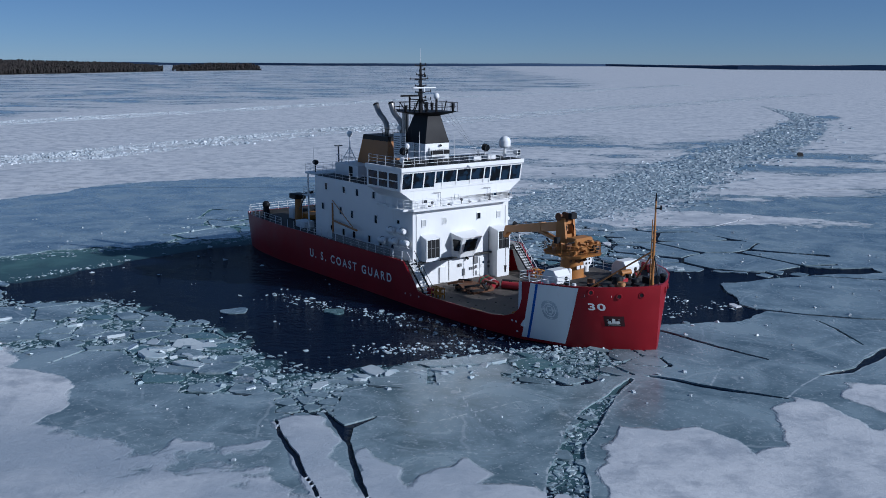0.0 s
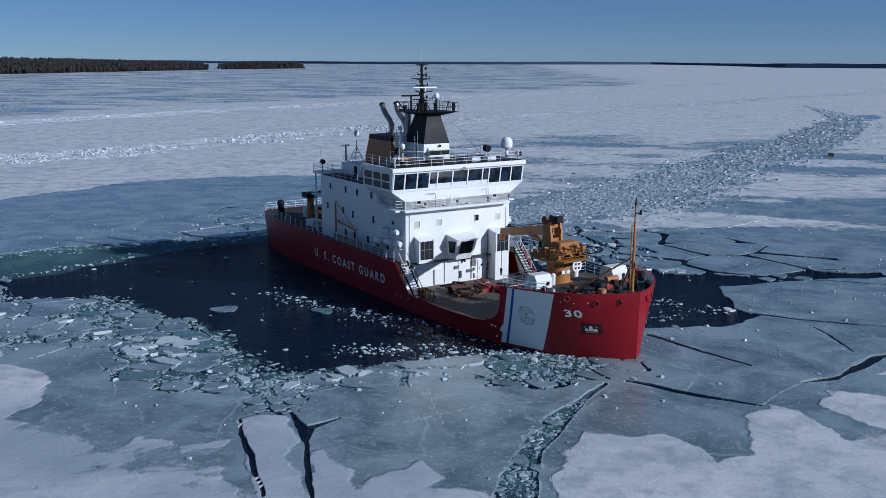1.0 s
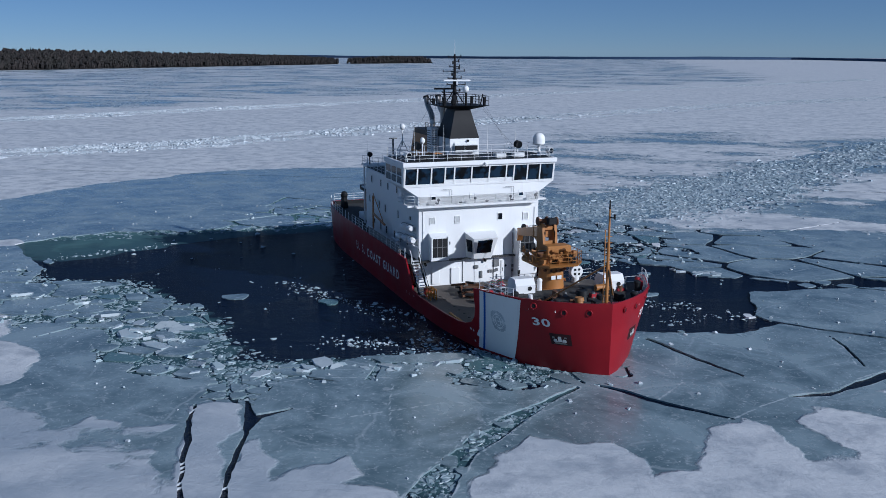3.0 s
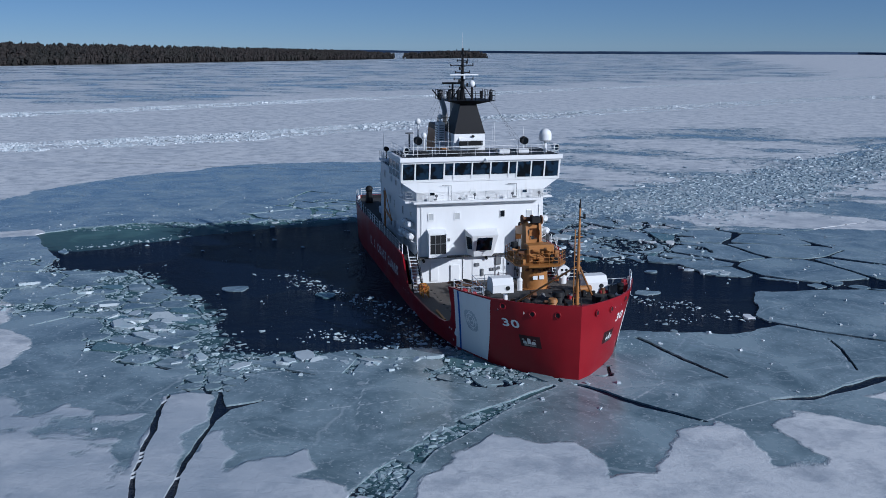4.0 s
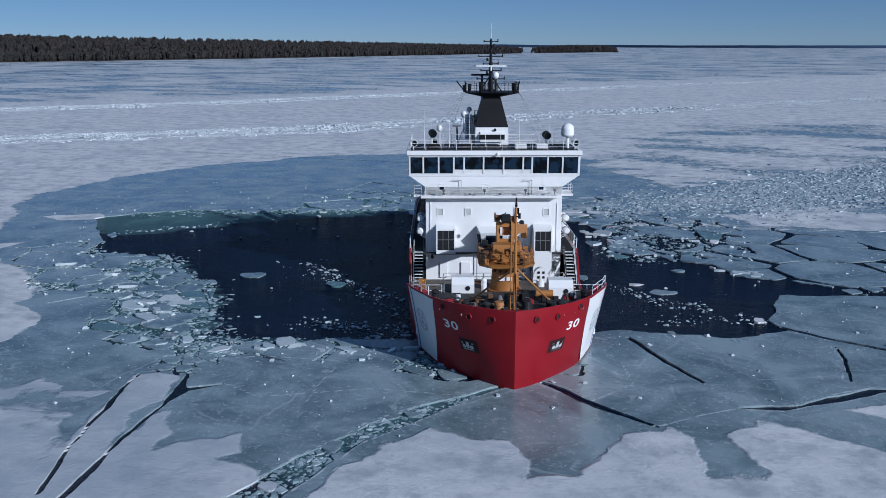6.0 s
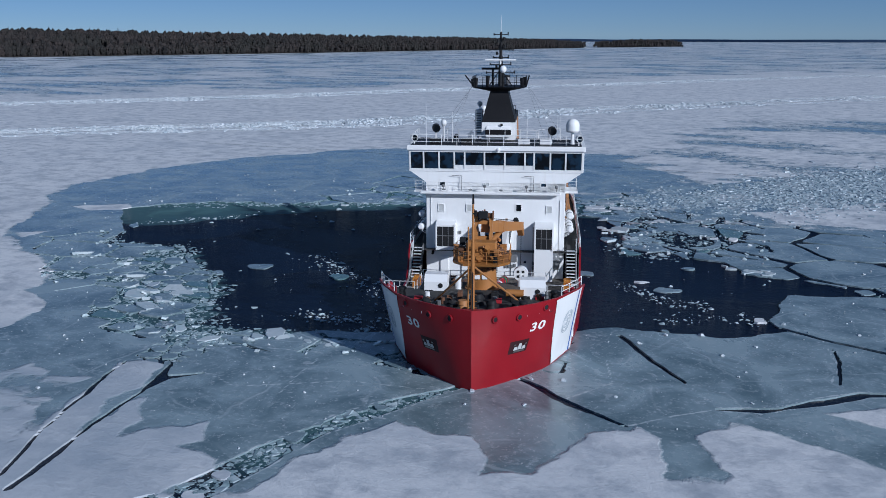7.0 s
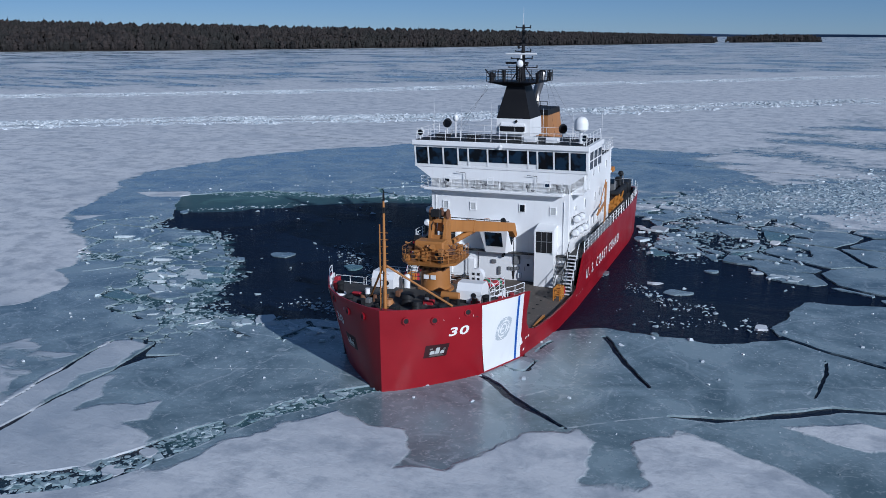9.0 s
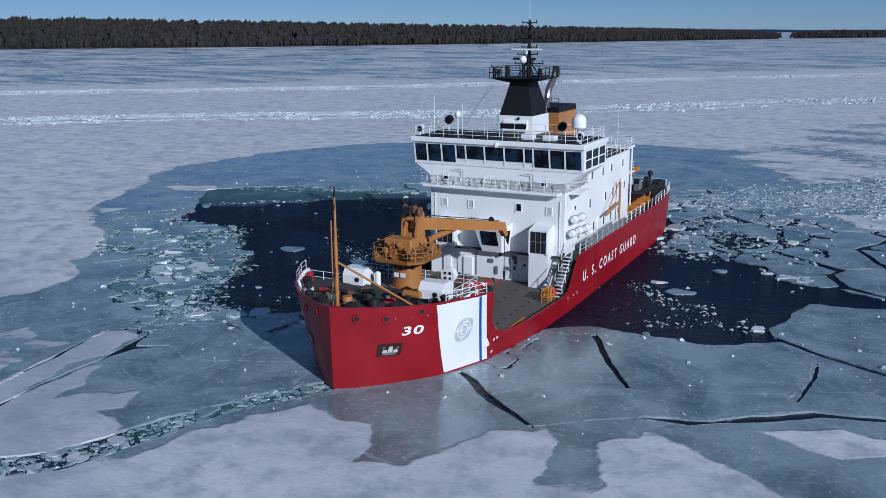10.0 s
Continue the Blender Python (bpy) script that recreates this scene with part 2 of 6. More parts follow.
def ball(bm, c, r, n=10, flat=1.0):
    bmesh.ops.create_uvsphere(bm, u_segments=n, v_segments=max(5, n // 2 + 1), radius=r, matrix=Matrix.Translation(c) @ Matrix.Diagonal((1, 1, flat, 1)))
    return bm


def prism(bm, base, top):
    """A closed solid between two rings of as many points."""
    a = [bm.verts.new(p) for p in base]
    b = [bm.verts.new(p) for p in top]
    n = len(a)
    bm.faces.new(a[::-1])
    bm.faces.new(b)
    for i in range(n):
        bm.faces.new((a[i], a[(i + 1) % n], b[(i + 1) % n], b[i]))
    return bm


def new_bm():
    return bmesh.new()


def rail(path, h=1.05, bars=3, r=0.03, gap=1.5, closed=False):
    """A guard rail along a path of points on the deck."""
    bm = new_bm()
    pts = [Vector(p) for p in path]
    if closed:
        pts.append(pts[0])
    up = Vector((0, 0, 1))
    for a, b in zip(pts, pts[1:]):
        n = max(1, round((b - a).length / gap))
        for i in range(n + 1):
            p = a.lerp(b, i / n)
            rod(bm, p, p + up * h, r, 4)
        for k in range(bars):
            z = up * (h * (k + 1) / bars)
            rod(bm, a + z, b + z, r * 0.85, 4)
    return bm


# ---------------------------------------------------------------- the plan of the ice
def hash2(i, j, k=0):
    h = np.sin(i * 127.1 + j * 311.7 + k * 74.7) * 43758.5453
    return h - np.floor(h)


def value_noise(x, y, k=0):
    i, j = np.floor(x), np.floor(y)
    u, v = x - i, y - j
    u, v = u * u * (3 - 2 * u), v * v * (3 - 2 * v)
    a, b, c, d = hash2(i, j, k), hash2(i + 1, j, k), hash2(i, j + 1, k), hash2(i + 1, j + 1, k)
    return (a + (b - a) * u) * (1 - v) + (c + (d - c) * u) * v


def fbm(x, y, k=0, octaves=4):
    total, amp = 0, 0.5
    for o in range(octaves):
        total = total + amp * (value_noise(x, y, k + o) - 0.5)
        x, y, amp = x * 2.03 + 3.1, y * 2.03 + 1.7, amp * 0.5
    return total


def inside(x, y, poly):
    """Signed distance to a closed outline, positive inside."""
    d = np.full(np.shape(x), 1e9)
    odd = np.zeros(np.shape(x), bool)
    for (ax, ay), (bx, by) in zip(poly, poly[1:] + poly[:1]):
        ex, ey = bx - ax, by - ay
        t = np.clip(((x - ax) * ex + (y - ay) * ey) / (ex * ex + ey * ey), 0, 1)
        d = np.minimum(d, np.hypot(x - ax - t * ex, y - ay - t * ey))
        odd ^= ((ay > y) != (by > y)) & (x < (bx - ax) * (y - ay) / (by - ay + 1e-12) + ax)
    return np.where(odd, d, -d)


def line_gap(x, y, line):
    """Distance to an open line, less half its width there: points are x, y, width."""
    best = np.full(np.shape(x), 1e9)
    for (ax, ay, aw), (bx, by, bw) in zip(line, line[1:]):
        ex, ey = bx - ax, by - ay
        t = np.clip(((x - ax) * ex + (y - ay) * ey) / (ex * ex + ey * ey), 0, 1)
        best = np.minimum(best, np.hypot(x - ax - t * ex, y - ay - t * ey) - (aw + (bw - aw) * t) / 2)
    return best


def cells(x, y, size, k):
    """Irregular cells: distance to the nearest border, and a number for each cell."""
    x, y = x / size, y / size
    i0, j0 = np.floor(x), np.floor(y)
    f1, f2, cid = np.full(x.shape, 9.0), np.full(x.shape, 9.0), np.zeros(x.shape)
    for di in (-1, 0, 1):
        for dj in (-1, 0, 1):
            i, j = i0 + di, j0 + dj
            d = np.hypot(i + 0.1 + 0.8 * hash2(i, j, k) - x, j + 0.1 + 0.8 * hash2(i, j, k + 5) - y)
            near = d < f1
            f2 = np.where(near, f1, np.minimum(f2, d))
            cid = np.where(near, hash2(i, j, k + 9), cid)
            f1 = np.where(near, d, f1)
    return (f2 - f1) * 0.5 * size, cid


POOL = [(15, 83.5), (12, 82), (7, 83.5), (3.5, 82.5), (-1.2, 80.8), (-4.6, 78.8), (-8.9, 77.3), (-13.7, 76.5), (-17, 79), (-19.3, 85), (-22.5, 90.5), (-32, 97),
        (-38.3, 101), (-46.5, 100.4), (-48.6, 98.6), (-51.5, 106.5), (-57, 112), (-64, 118.5), (-61, 125.5), (-51, 131), (-42, 135), (-31, 139), (-23, 146), (-12, 150), (4, 143),
        (10.4, 135.5), (12.0, 129), (13.0, 122.5), (14.6, 121), (16.4, 124.4), (18.2, 126), (20.4, 123), (24.9, 122.6), (28.4, 118), (34, 117.4), (39.2, 116.4), (46.2, 120.2), (56, 119.5), (56, 117), (46.7, 115.2),
        (38.5, 112.3), (33.6, 110.2), (33.3, 101.5), (34.6, 97.7), (31.4, 94.3), (28, 93.4), (21.2, 93.1), (18.3, 90.6), (16.8, 86.5)]
CRACKS = [
    [(-4.6, 48, 0.4), (-8.6, 56.0, 0.34), (-10.4, 61.0, 0.48), (-11.6, 63.3, 0.38), (-12.4, 66.5, 0.34)],
    [(-2.6, 47, 0.6), (-3.6, 50.8, 0.7), (-4.6, 54.0, 0.36), (-5.6, 57.0, 0.5), (-6.5, 62.2, 0.38), (-7.8, 65.8, 0.7), (-9.2, 68.4, 0.25)],
    [(-6.6, 62.8, 0.4), (-7.0, 65.2, 1.2), (-5.0, 67.4, 0.3)],
    [(2.0, 44, 2.6), (7.2, 50, 2.9), (8.3, 57.8, 2.5), (9.1, 61.8, 1.6), (9.9, 64.4, 2.2), (11.7, 68.4, 1.9), (13.6, 72.0, 0.8), (16, 76, 0.45)],
    [(17.5, 77.0, 0.4), (19.4, 76.0, 0.8), (22.8, 73.6, 0.7), (27.6, 71.5, 0.35)],
    [(21.9, 90.5, 0.6), (26.1, 85.1, 0.45), (29.5, 81.3, 0.36)],
    [(32.6, 77.2, 0.4), (35.4, 78.2, 1.0), (36.8, 79.4, 0.5), (38.9, 81.6, 1.25), (41.8, 84.6, 1.0), (46, 86.5, 0.8), (60, 90, 0.6)],
    [(34.3, 99.0, 0.55), (38.1, 97.0, 0.5), (44, 95.2, 0.6), (60, 93, 0.5)],
    [(46, 115.2, 0.4), (58, 112, 0.5), (75, 113, 0.4)],
    [(40.6, 148.2, 0.25), (43.9, 150.3, 0.5), (48.9, 155.3, 0.45), (54.4, 160.5, 0.2)],
    [(56.6, 184.3, 0.3), (69.5, 186.1, 0.45), (79.1, 184.8, 0.35), (87.2, 183.4, 0.7)],
    [(38.9, 94.7, 0.3), (39.7, 91.3, 0.35), (40.1, 86.0, 0.3)],
    [(-41.6, 157.0, 0.3), (-41.7, 166.9, 0.8), (-35.4, 165.3, 0.3)],
    [(-43.6, 157.7, 0.2), (-35.1, 154.5, 0.6), (-32.8, 156.6, 0.2)],
    [(3.6, 142.1, 0.3), (8.4, 140.9, 0.6), (12.9, 140.6, 0.3)],
]
SEAMS = [  # hairline cracks that have closed again
    [(27.6, 71.5, 0), (30.2, 74.8, 0), (32.8, 77.3, 0)], [(29.5, 81.3, 0), (32.8, 77.3, 0)],
    [(37.9, 97.3, 0), (39.8, 90.0, 0), (39.4, 86.0, 0)], [(10.6, 65.9, 0), (15.2, 64.9, 0), (19.1, 64.6, 0)],
    [(-12.7, 66.5, 0), (-10, 71, 0), (-6, 74, 0), (1, 75.5, 0)], [(3.0, 66, 0), (2.0, 69.5, 0), (1.2, 74, 0)],
    [(13.6, 72, 0), (6, 70.6, 0), (-1, 66, 0), (-5, 67.4, 0)], [(22, 73.8, 0), (24.5, 79, 0), (22.5, 84, 0)],
]


def near_grey_field(x, y):
    """How far the snow's colour is turned darker and greyer: most in the near corner."""
    return np.clip((74 - y) / 12, 0, 1) * np.clip((18 - x) / 26, 0.25, 1) * np.clip(0.75 + 2.0 * fbm(x / 9, y / 6, 121, 5), 0, 1)


def seam_field(x, y):
    d = np.full(np.shape(x), 3.0)
    for line in SEAMS:
        d = np.minimum(d, np.maximum(0, line_gap(x, y, line)))
    for line in (CRACKS[3], CRACKS[6]):  # pale crushed rims
        d = np.minimum(d, np.abs(line_gap(x, y, line) - 0.1))
    return d


BRASH_ZONES = [  # outline, cell size, gap, seed, share of open cells
    ([(-12, 77), (-16, 71.5), (-22, 72.5), (-30, 77), (-44, 85), (-57, 96), (-60, 101), (-53, 106), (-47, 101), (-38, 103), (-33, 99.5), (-20, 89)], 3.1, 0.22, 3, 0.22),
    ([(-16, 73), (-6, 73), (4, 75), (13, 75), (20, 80), (20, 88), (8, 84), (3, 83), (-4, 80), (-12, 77.5)], 3.2, 0.2, 11, 0.22),
    ([(8, 143), (14, 135), (20, 125), (28, 117), (40, 115.5), (52, 119.5), (54, 127), (46, 138), (38, 147), (24, 151), (10, 152)], 5.4, 0.27, 23, 0.03),
    ([(-45, 132), (-30, 139), (-22, 147), (4, 142), (12, 150), (6, 165), (-16, 170), (-40, 156)], 3.6, 0.24, 31, 0.10),
    ([(8, 143), (10, 135), (12.4, 120.5), (19, 121), (24, 124), (30, 126), (26, 150), (12, 153)], 2.9, 0.18, 41, 0.16),
    ([(-2, 42), (3, 42), (12, 50), (10.5, 58), (12, 64), (15, 73), (10, 70), (6.5, 60), (3, 52)], 1.7, 0.22, 57, 0.74),
    ([(-15, 75.5), (-13.4, 68), (-8, 67.3), (-7.5, 75.5)], 1.9, 0.24, 63, 0.35),
]
FAR_BANK = [(-63, 121), (-56, 124), (-47, 129.5), (-38, 133), (-28, 139), (-18, 145), (-24, 148), (-36, 141), (-48, 135), (-60, 129)]
BARE = [(-34, 70), (-44, 84), (-60, 96), (-70, 112), (-86, 124), (-92, 150), (-88, 176), (-70, 203), (-50, 209), (-8, 218), (8, 196), (30, 190), (60, 186), (120, 180),
        (120, 70), (60, 64), (46, 72), (40, 72), (34, 66), (20, 60), (8, 52), (-6, 56), (-16, 62), (-21, 64), (-28, 66)]
SNOW = [
    [(11.0, 48), (10.6, 57), (11.5, 62), (13.5, 65.6), (16.9, 64.6), (19.4, 65.4), (21.4, 62.6), (22.2, 60.4), (24.6, 61.8), (25.7, 66), (25.9, 69.6), (28.1, 72.2),
     (30.1, 71.4), (31, 66), (32.3, 63), (36, 60), (30, 48)],
    [(44, 62), (37, 65), (34, 68.4), (32.4, 72.4), (33.6, 75), (36.3, 74.8), (41, 72.5), (50, 70)],
    [(44, 78), (38.4, 79.8), (43, 83.5), (52, 84)],
    [(-3, 48), (-5.2, 56), (-5.6, 60.5), (-4.8, 62), (-3.1, 58), (-2.6, 55.8), (-0.5, 57.8), (1.3, 59.6), (3.2, 57.2), (2.2, 56), (5.4, 55.2), (6.9, 53.5), (3, 47)],
    [(-8.6, 55), (-10.8, 61), (-12.4, 66.2), (-9.3, 68), (-6.9, 62.8), (-5.8, 57), (-3.4, 49), (-5.2, 48)],
    [(-24, 57), (-20.2, 61.8), (-18.7, 63.4), (-14.4, 63), (-11.8, 63.4), (-9.4, 56.5), (-5.5, 48), (-16, 46)],
    [(-40, 80), (-33.7, 77.3), (-30.2, 74.4), (-29, 69.5), (-32, 60), (-50, 66)],
    [(-13, 88.5), (-11.5, 91), (-9, 90), (-10, 88)],
    [(-73, 117), (-66, 121.5), (-61, 119.5), (-67, 115)],
    [(-64, 99), (-58.5, 102.3), (-60, 97)],
    [(22, 157), (34, 160), (52, 164), (64, 158), (48, 152), (30, 151)],
    [(-3, 196), (8, 188), (18, 190), (14, 200), (2, 204)],
]
RIDGES = [
    [(-320, 70), (-200, 165), (-165, 205), (-132, 233), (-108, 256), (-80, 300), (-40, 360), (11, 425), (76, 509), (143, 579), (300, 760)],
    [(-420, 130), (-320, 221), (-250, 298), (-211, 345), (-168, 420), (-110, 500), (-45, 605), (97, 786), (260, 1020)],
]
TRACK_NEAR = [(0.8, 166), (6.7, 173), (24, 198), (35, 211), (54, 246), (98, 316), (162, 441), (202, 622), (257, 1043)]
TRACK_FAR = [(8, 143), (19, 154), (31, 161), (41, 175), (52, 189), (74, 233), (127, 317), (209, 491), (299, 725)]


def snow_field(x, y):
    """How surely snow lies at a place: about 0 bare, about 1 covered."""
    wx, wy = x + 3.2 * fbm(x / 6, y / 6, 3), y + 3.2 * fbm(x / 6, y / 6, 8)
    far = np.clip(np.hypot(x, y - 60) / 400, 0, 1)
    d = -inside(x + 14 * fbm(x / 22, y / 22, 40), y + 10 * fbm(x / 22, y / 22, 44), BARE)
    v = 0.5 + np.clip(d / 5.0, -0.5, 0.42)
    for p in SNOW:
        v = np.maximum(v, 0.5 + np.clip(inside(wx, wy, p) / 2.0, -0.5, 0.5))
    # right of the ship the snow lies in patches
    patchy = np.clip((x + 28) / 25, 0, 1) * np.clip((y - 125) / 40, 0, 1) * np.clip((420 - y) / 130, 0, 1)
    middle = np.interp(y, [150, 190, 246, 316, 441, 622], [10, 32, 62, 98, 160, 215])
    p = 0.45 + 2.2 * fbm(x / 20 + y / 80, y / 11, 61, 5) + 0.13 * np.clip((x - middle) / 18, -1, 1)
    v = v * (1 - 0.8 * patchy) + 0.8 * patchy * np.clip(p, 0.32, 0.9)
    # the near corner is thinly covered
    v = v - np.clip((-4 - x) / 6, 0, 1) * np.clip((66 - y) / 6, 0, 1) * np.clip(0.42 + 1.3 * fbm(x / 5, y / 5, 77), 0.1, 0.6)
    # left margin: thin drifts
    thin = np.clip((-42 - x) / 15, 0, 1) * np.clip((175 - y) / 40, 0, 1)
    v = v - thin * 0.3 * np.clip(0.5 - 2.2 * fbm(x / 30, y / 12, 71), 0, 1)
    # behind the second ridge the wind has swept the ice
    b = line_gap(x, y, [(px, py, 0) for px, py in RIDGES[1]])
    behind = (y > np.interp(x, [p[0] for p in RIDGES[1]], [p[1] for p in RIDGES[1]])) & (x < 260)
    swept = np.where(behind, np.clip(b / 60, 0, 1), 0) * np.clip((330 - x) / 200, 0, 1)
    track = inside(x + 6 * fbm(x / 9, y / 9, 81), y + 6 * fbm(x / 9, y / 9, 83), TRACK_NEAR[:7] + TRACK_FAR[7::-1])
    v = np.where(track > 0, np.minimum(v, 0.42 + 0.9 * fbm(x / 5, y / 5, 86)), v)
    for line in RIDGES:
        g = line_gap(x, y, [(px, py, 0) for px, py in line])
        v = v - 0.30 * np.clip(1.4 - g / 9, 0, 1)
    return np.maximum(v, 0.0) - swept * 0.42


def ice_field(x, y):
    """Positive where there is ice."""
    wild = 1.5 + 5.0 * np.clip((y - 118) / 14, 0, 1) * np.clip((6 - x) / 8, 0, 1)  # the far rim is the most ragged
    wx, wy = x + wild * fbm(x / 2.5, y / 2.5, 13, 5), y + wild * (fbm(x / 2.5, y / 2.5, 17, 5) + 0.8 * fbm(x / 8, y / 8, 19, 3))
    f = -inside(wx, wy, POOL)
    cx, cy = x + 0.5 * fbm(x / 1.8, y / 1.8, 21), y + 0.5 * fbm(x / 1.8, y / 1.8, 25)
    for line in CRACKS:
        f = np.minimum(f, line_gap(cx, cy, line))
    for poly, size, gap, seed, share in BRASH_ZONES:
        z = inside(x + 3 * fbm(x / 5, y / 5, seed), y + 3 * fbm(x / 5, y / 5, seed + 2), poly)
        ux, uy = x + 0.22 * size * fbm(x / size, y / size, seed + 4), y + 0.22 * size * fbm(x / size, y / size, seed + 6)
        b, cid = cells(ux, uy * 1.25, size, seed)
        b2, cid2 = cells(ux * 0.8, uy, size * (1.6 if size > 4 else 2.3), seed + 3)
        big = value_noise(x / (size * 3.5), y / (size * 3.5), seed + 7) > 0.5
        b, cid = np.where(big, b2, b), np.where(big, cid2 * 0.6 + 0.4, cid)
        g = b - gap * (0.3 + 1.5 * value_noise(x / 5, y / 5, seed + 8))
        g = np.where(cid < share, -0.3, g)
        if seed == 57:
            g = np.where(np.minimum.reduce([line_gap(x, y, c) for c in (CRACKS[3],)]) < 0, g, -9)
            f = np.maximum(f, np.where(z > 0, g, -9))
        else:
            f = np.where(z > 0, np.minimum(f, g), f)
    # loose pieces afloat in the open water
    b, cid = cells(x + 0.7 * fbm(x / 1.2, y / 1.2, 90), y + 0.7 * fbm(x / 1.2, y / 1.2, 92), 2.6, 94)
    rare = np.where(x > 8, 0.94, 0.988) - 0.05 * np.clip(1 - np.abs(f) / 4, 0, 1)
    f = np.maximum(f, np.where((cid > rare) & (f < -0.35), b - 0.5 + 0.3 * value_noise(x, y, 95), -9))
    return f


TOP, STEP = 0.14, 0.28
X0, X1, Y0, Y1 = -112.0, 96.0, 44.0, 196.0


def mesh_object(name, verts, faces, material, attributes=(), smooth=False):
    me = bpy.data.meshes.new(name)
    me.from_pydata(verts, [], faces)
    for key, values in attributes:
        me.attributes.new(key, "FLOAT", "POINT").data.foreach_set("value", np.asarray(values, np.float32))
    me.materials.append(material)
    if smooth:
        me.polygons.foreach_set("use_smooth", [True] * len(me.polygons))
    return new(name, me)


def build_ice():
    xs, ys = np.arange(X0, X1 + 0.01, STEP), np.arange(Y0, Y1 + 0.01, STEP)
    gx, gy = np.meshgrid(xs, ys, indexing="ij")
    f = ice_field(gx, gy)
    f[0, :], f[-1, :], f[:, 0], f[:, -1] = 1, 1, 1, 1
    ins = f > 0
    nx, ny = f.shape
    index, verts, faces, border = {}, [], [], []

    def corner(i, j):
        k = (i, j)
        if k not in index:
            index[k] = len(verts)
            verts.append((xs[i], ys[j]))
        return index[k]

    def cut(a, b):
        k = (a, b) if a < b else (b, a)
        if k not in index:
            (i, j), (p, q) = k
            t = float(np.clip(f[i, j] / (f[i, j] - f[p, q]), 0.04, 0.96))
            index[k] = len(verts)
            verts.append((xs[i] + (xs[p] - xs[i]) * t, ys[j] + (ys[q] - ys[j]) * t))
        return index[k]

    count = ins[:-1, :-1].astype(int) + ins[1:, :-1] + ins[1:, 1:] + ins[:-1, 1:]
    for i, j in np.argwhere(count > 0).tolist():
        ring = ((i, j), (i + 1, j), (i + 1, j + 1), (i, j + 1))
        if count[i, j] == 4:
            faces.append([corner(*c) for c in ring])
            continue
        face, cuts = [], []
        for a, b in zip(ring, ring[1:] + ring[:1]):
            if ins[a]:
                face.append(corner(*a))
            if ins[a] != ins[b]:
                c = cut(a, b)
                face.append(c)
                cuts.append((c, bool(ins[a])))
        faces.append(face)
        for n, (c, leaving) in enumerate(cuts):
            if leaving:
                border.append((c, cuts[(n + 1) % len(cuts)][0]))
    # which faces hang together
    root = list(range(len(verts)))

    def find(a):
        while root[a] != a:
            root[a] = root[root[a]]
            a = root[a]
        return a

    for face in faces:
        a = find(face[0])
        for b in face[1:]:
            root[find(b)] = a
    pieces = {}
    for face in faces:
        pieces.setdefault(find(face[0]), ([], []))[0].append(face)
    for a, b in border:
        pieces[find(a)][1].append((a, b))
    vx = np.array(verts)
    snow = snow_field(vx[:, 0], vx[:, 1])
    seam = seam_field(vx[:, 0], vx[:, 1])
    near_grey = near_grey_field(vx[:, 0], vx[:, 1])
    order = sorted(pieces.values(), key=lambda p: -len(p[0]))
    made, small = [], []
    for n, (fs, edges) in enumerate(order):
        area = len(fs) * STEP * STEP
        if n == 0 or (area > 3.5 and len(made) < 260):
            made.append((n, fs, edges))
        else:
            small.append((fs, edges))

    def solid(groups, name, levels):
        vs, out, at, se, sc = [], [], [], [], []
        for (fs, edges), (dz, ax, ay, boost) in zip(groups, levels):
            local = {}
            ids = sorted({v for face in fs for v in face})
            cx, cy = vx[ids].mean(axis=0)
            for v in ids:
                local[v] = len(vs)
                x, y = vx[v]
                vs.append((x, y, TOP + dz + ax * (x - cx) + ay * (y - cy)))
                at.append(snow[v] + boost)
                se.append(seam[v])
                sc.append(near_grey[v])
            out += [[local[v] for v in face] for face in fs]
            for a, b in edges:
                k = len(vs)
                for v in (a, b):
                    x, y, z = vs[local[v]]
                    vs.append((x, y, -0.35))
                    at.append(snow[v] + boost)
                    se.append(3.0)
                    sc.append(0.0)
                out.append((local[b], local[a], k, k + 1))
        return mesh_object(name, vs, out, ICE, [("snow", at), ("seam", se), ("near_grey", sc)])

    for n, fs, edges in made:
        if n == 0:
            ob = solid([(fs, edges)], "ice_sheet", [(0, 0, 0, 0)])
            tagged(ob, "frozen lake sheet, bare grey ice and wind-packed snow", "ice", kind="structure")
        else:
            big = len(fs) * STEP * STEP > 60
            t = 0.0 if big else 0.02
            ob = solid([(fs, edges)], "ice_floe", [(random.uniform(-0.05, 0.02), random.uniform(-t, t), random.uniform(-t, t), random.choice((-1.2, 0.0, 0.0, 0.05, 0.15, 0.3)) if not big else 0.0)])
            tagged(ob, "flat broken floe of grey lake ice afloat in dark water", "ice floe", "floes round the ship")
    ob = solid(small, "small_floes", [(random.uniform(-0.07, 0.06), random.uniform(-0.12, 0.12), random.uniform(-0.12, 0.12), random.choice((-1.2, 0.0, 0.1, 0.3, 0.5, 0.75))) for _ in small])
    tagged(ob, "countless small broken ice plates afloat near the ship", "ice", kind="stuff")
    return f, xs, ys


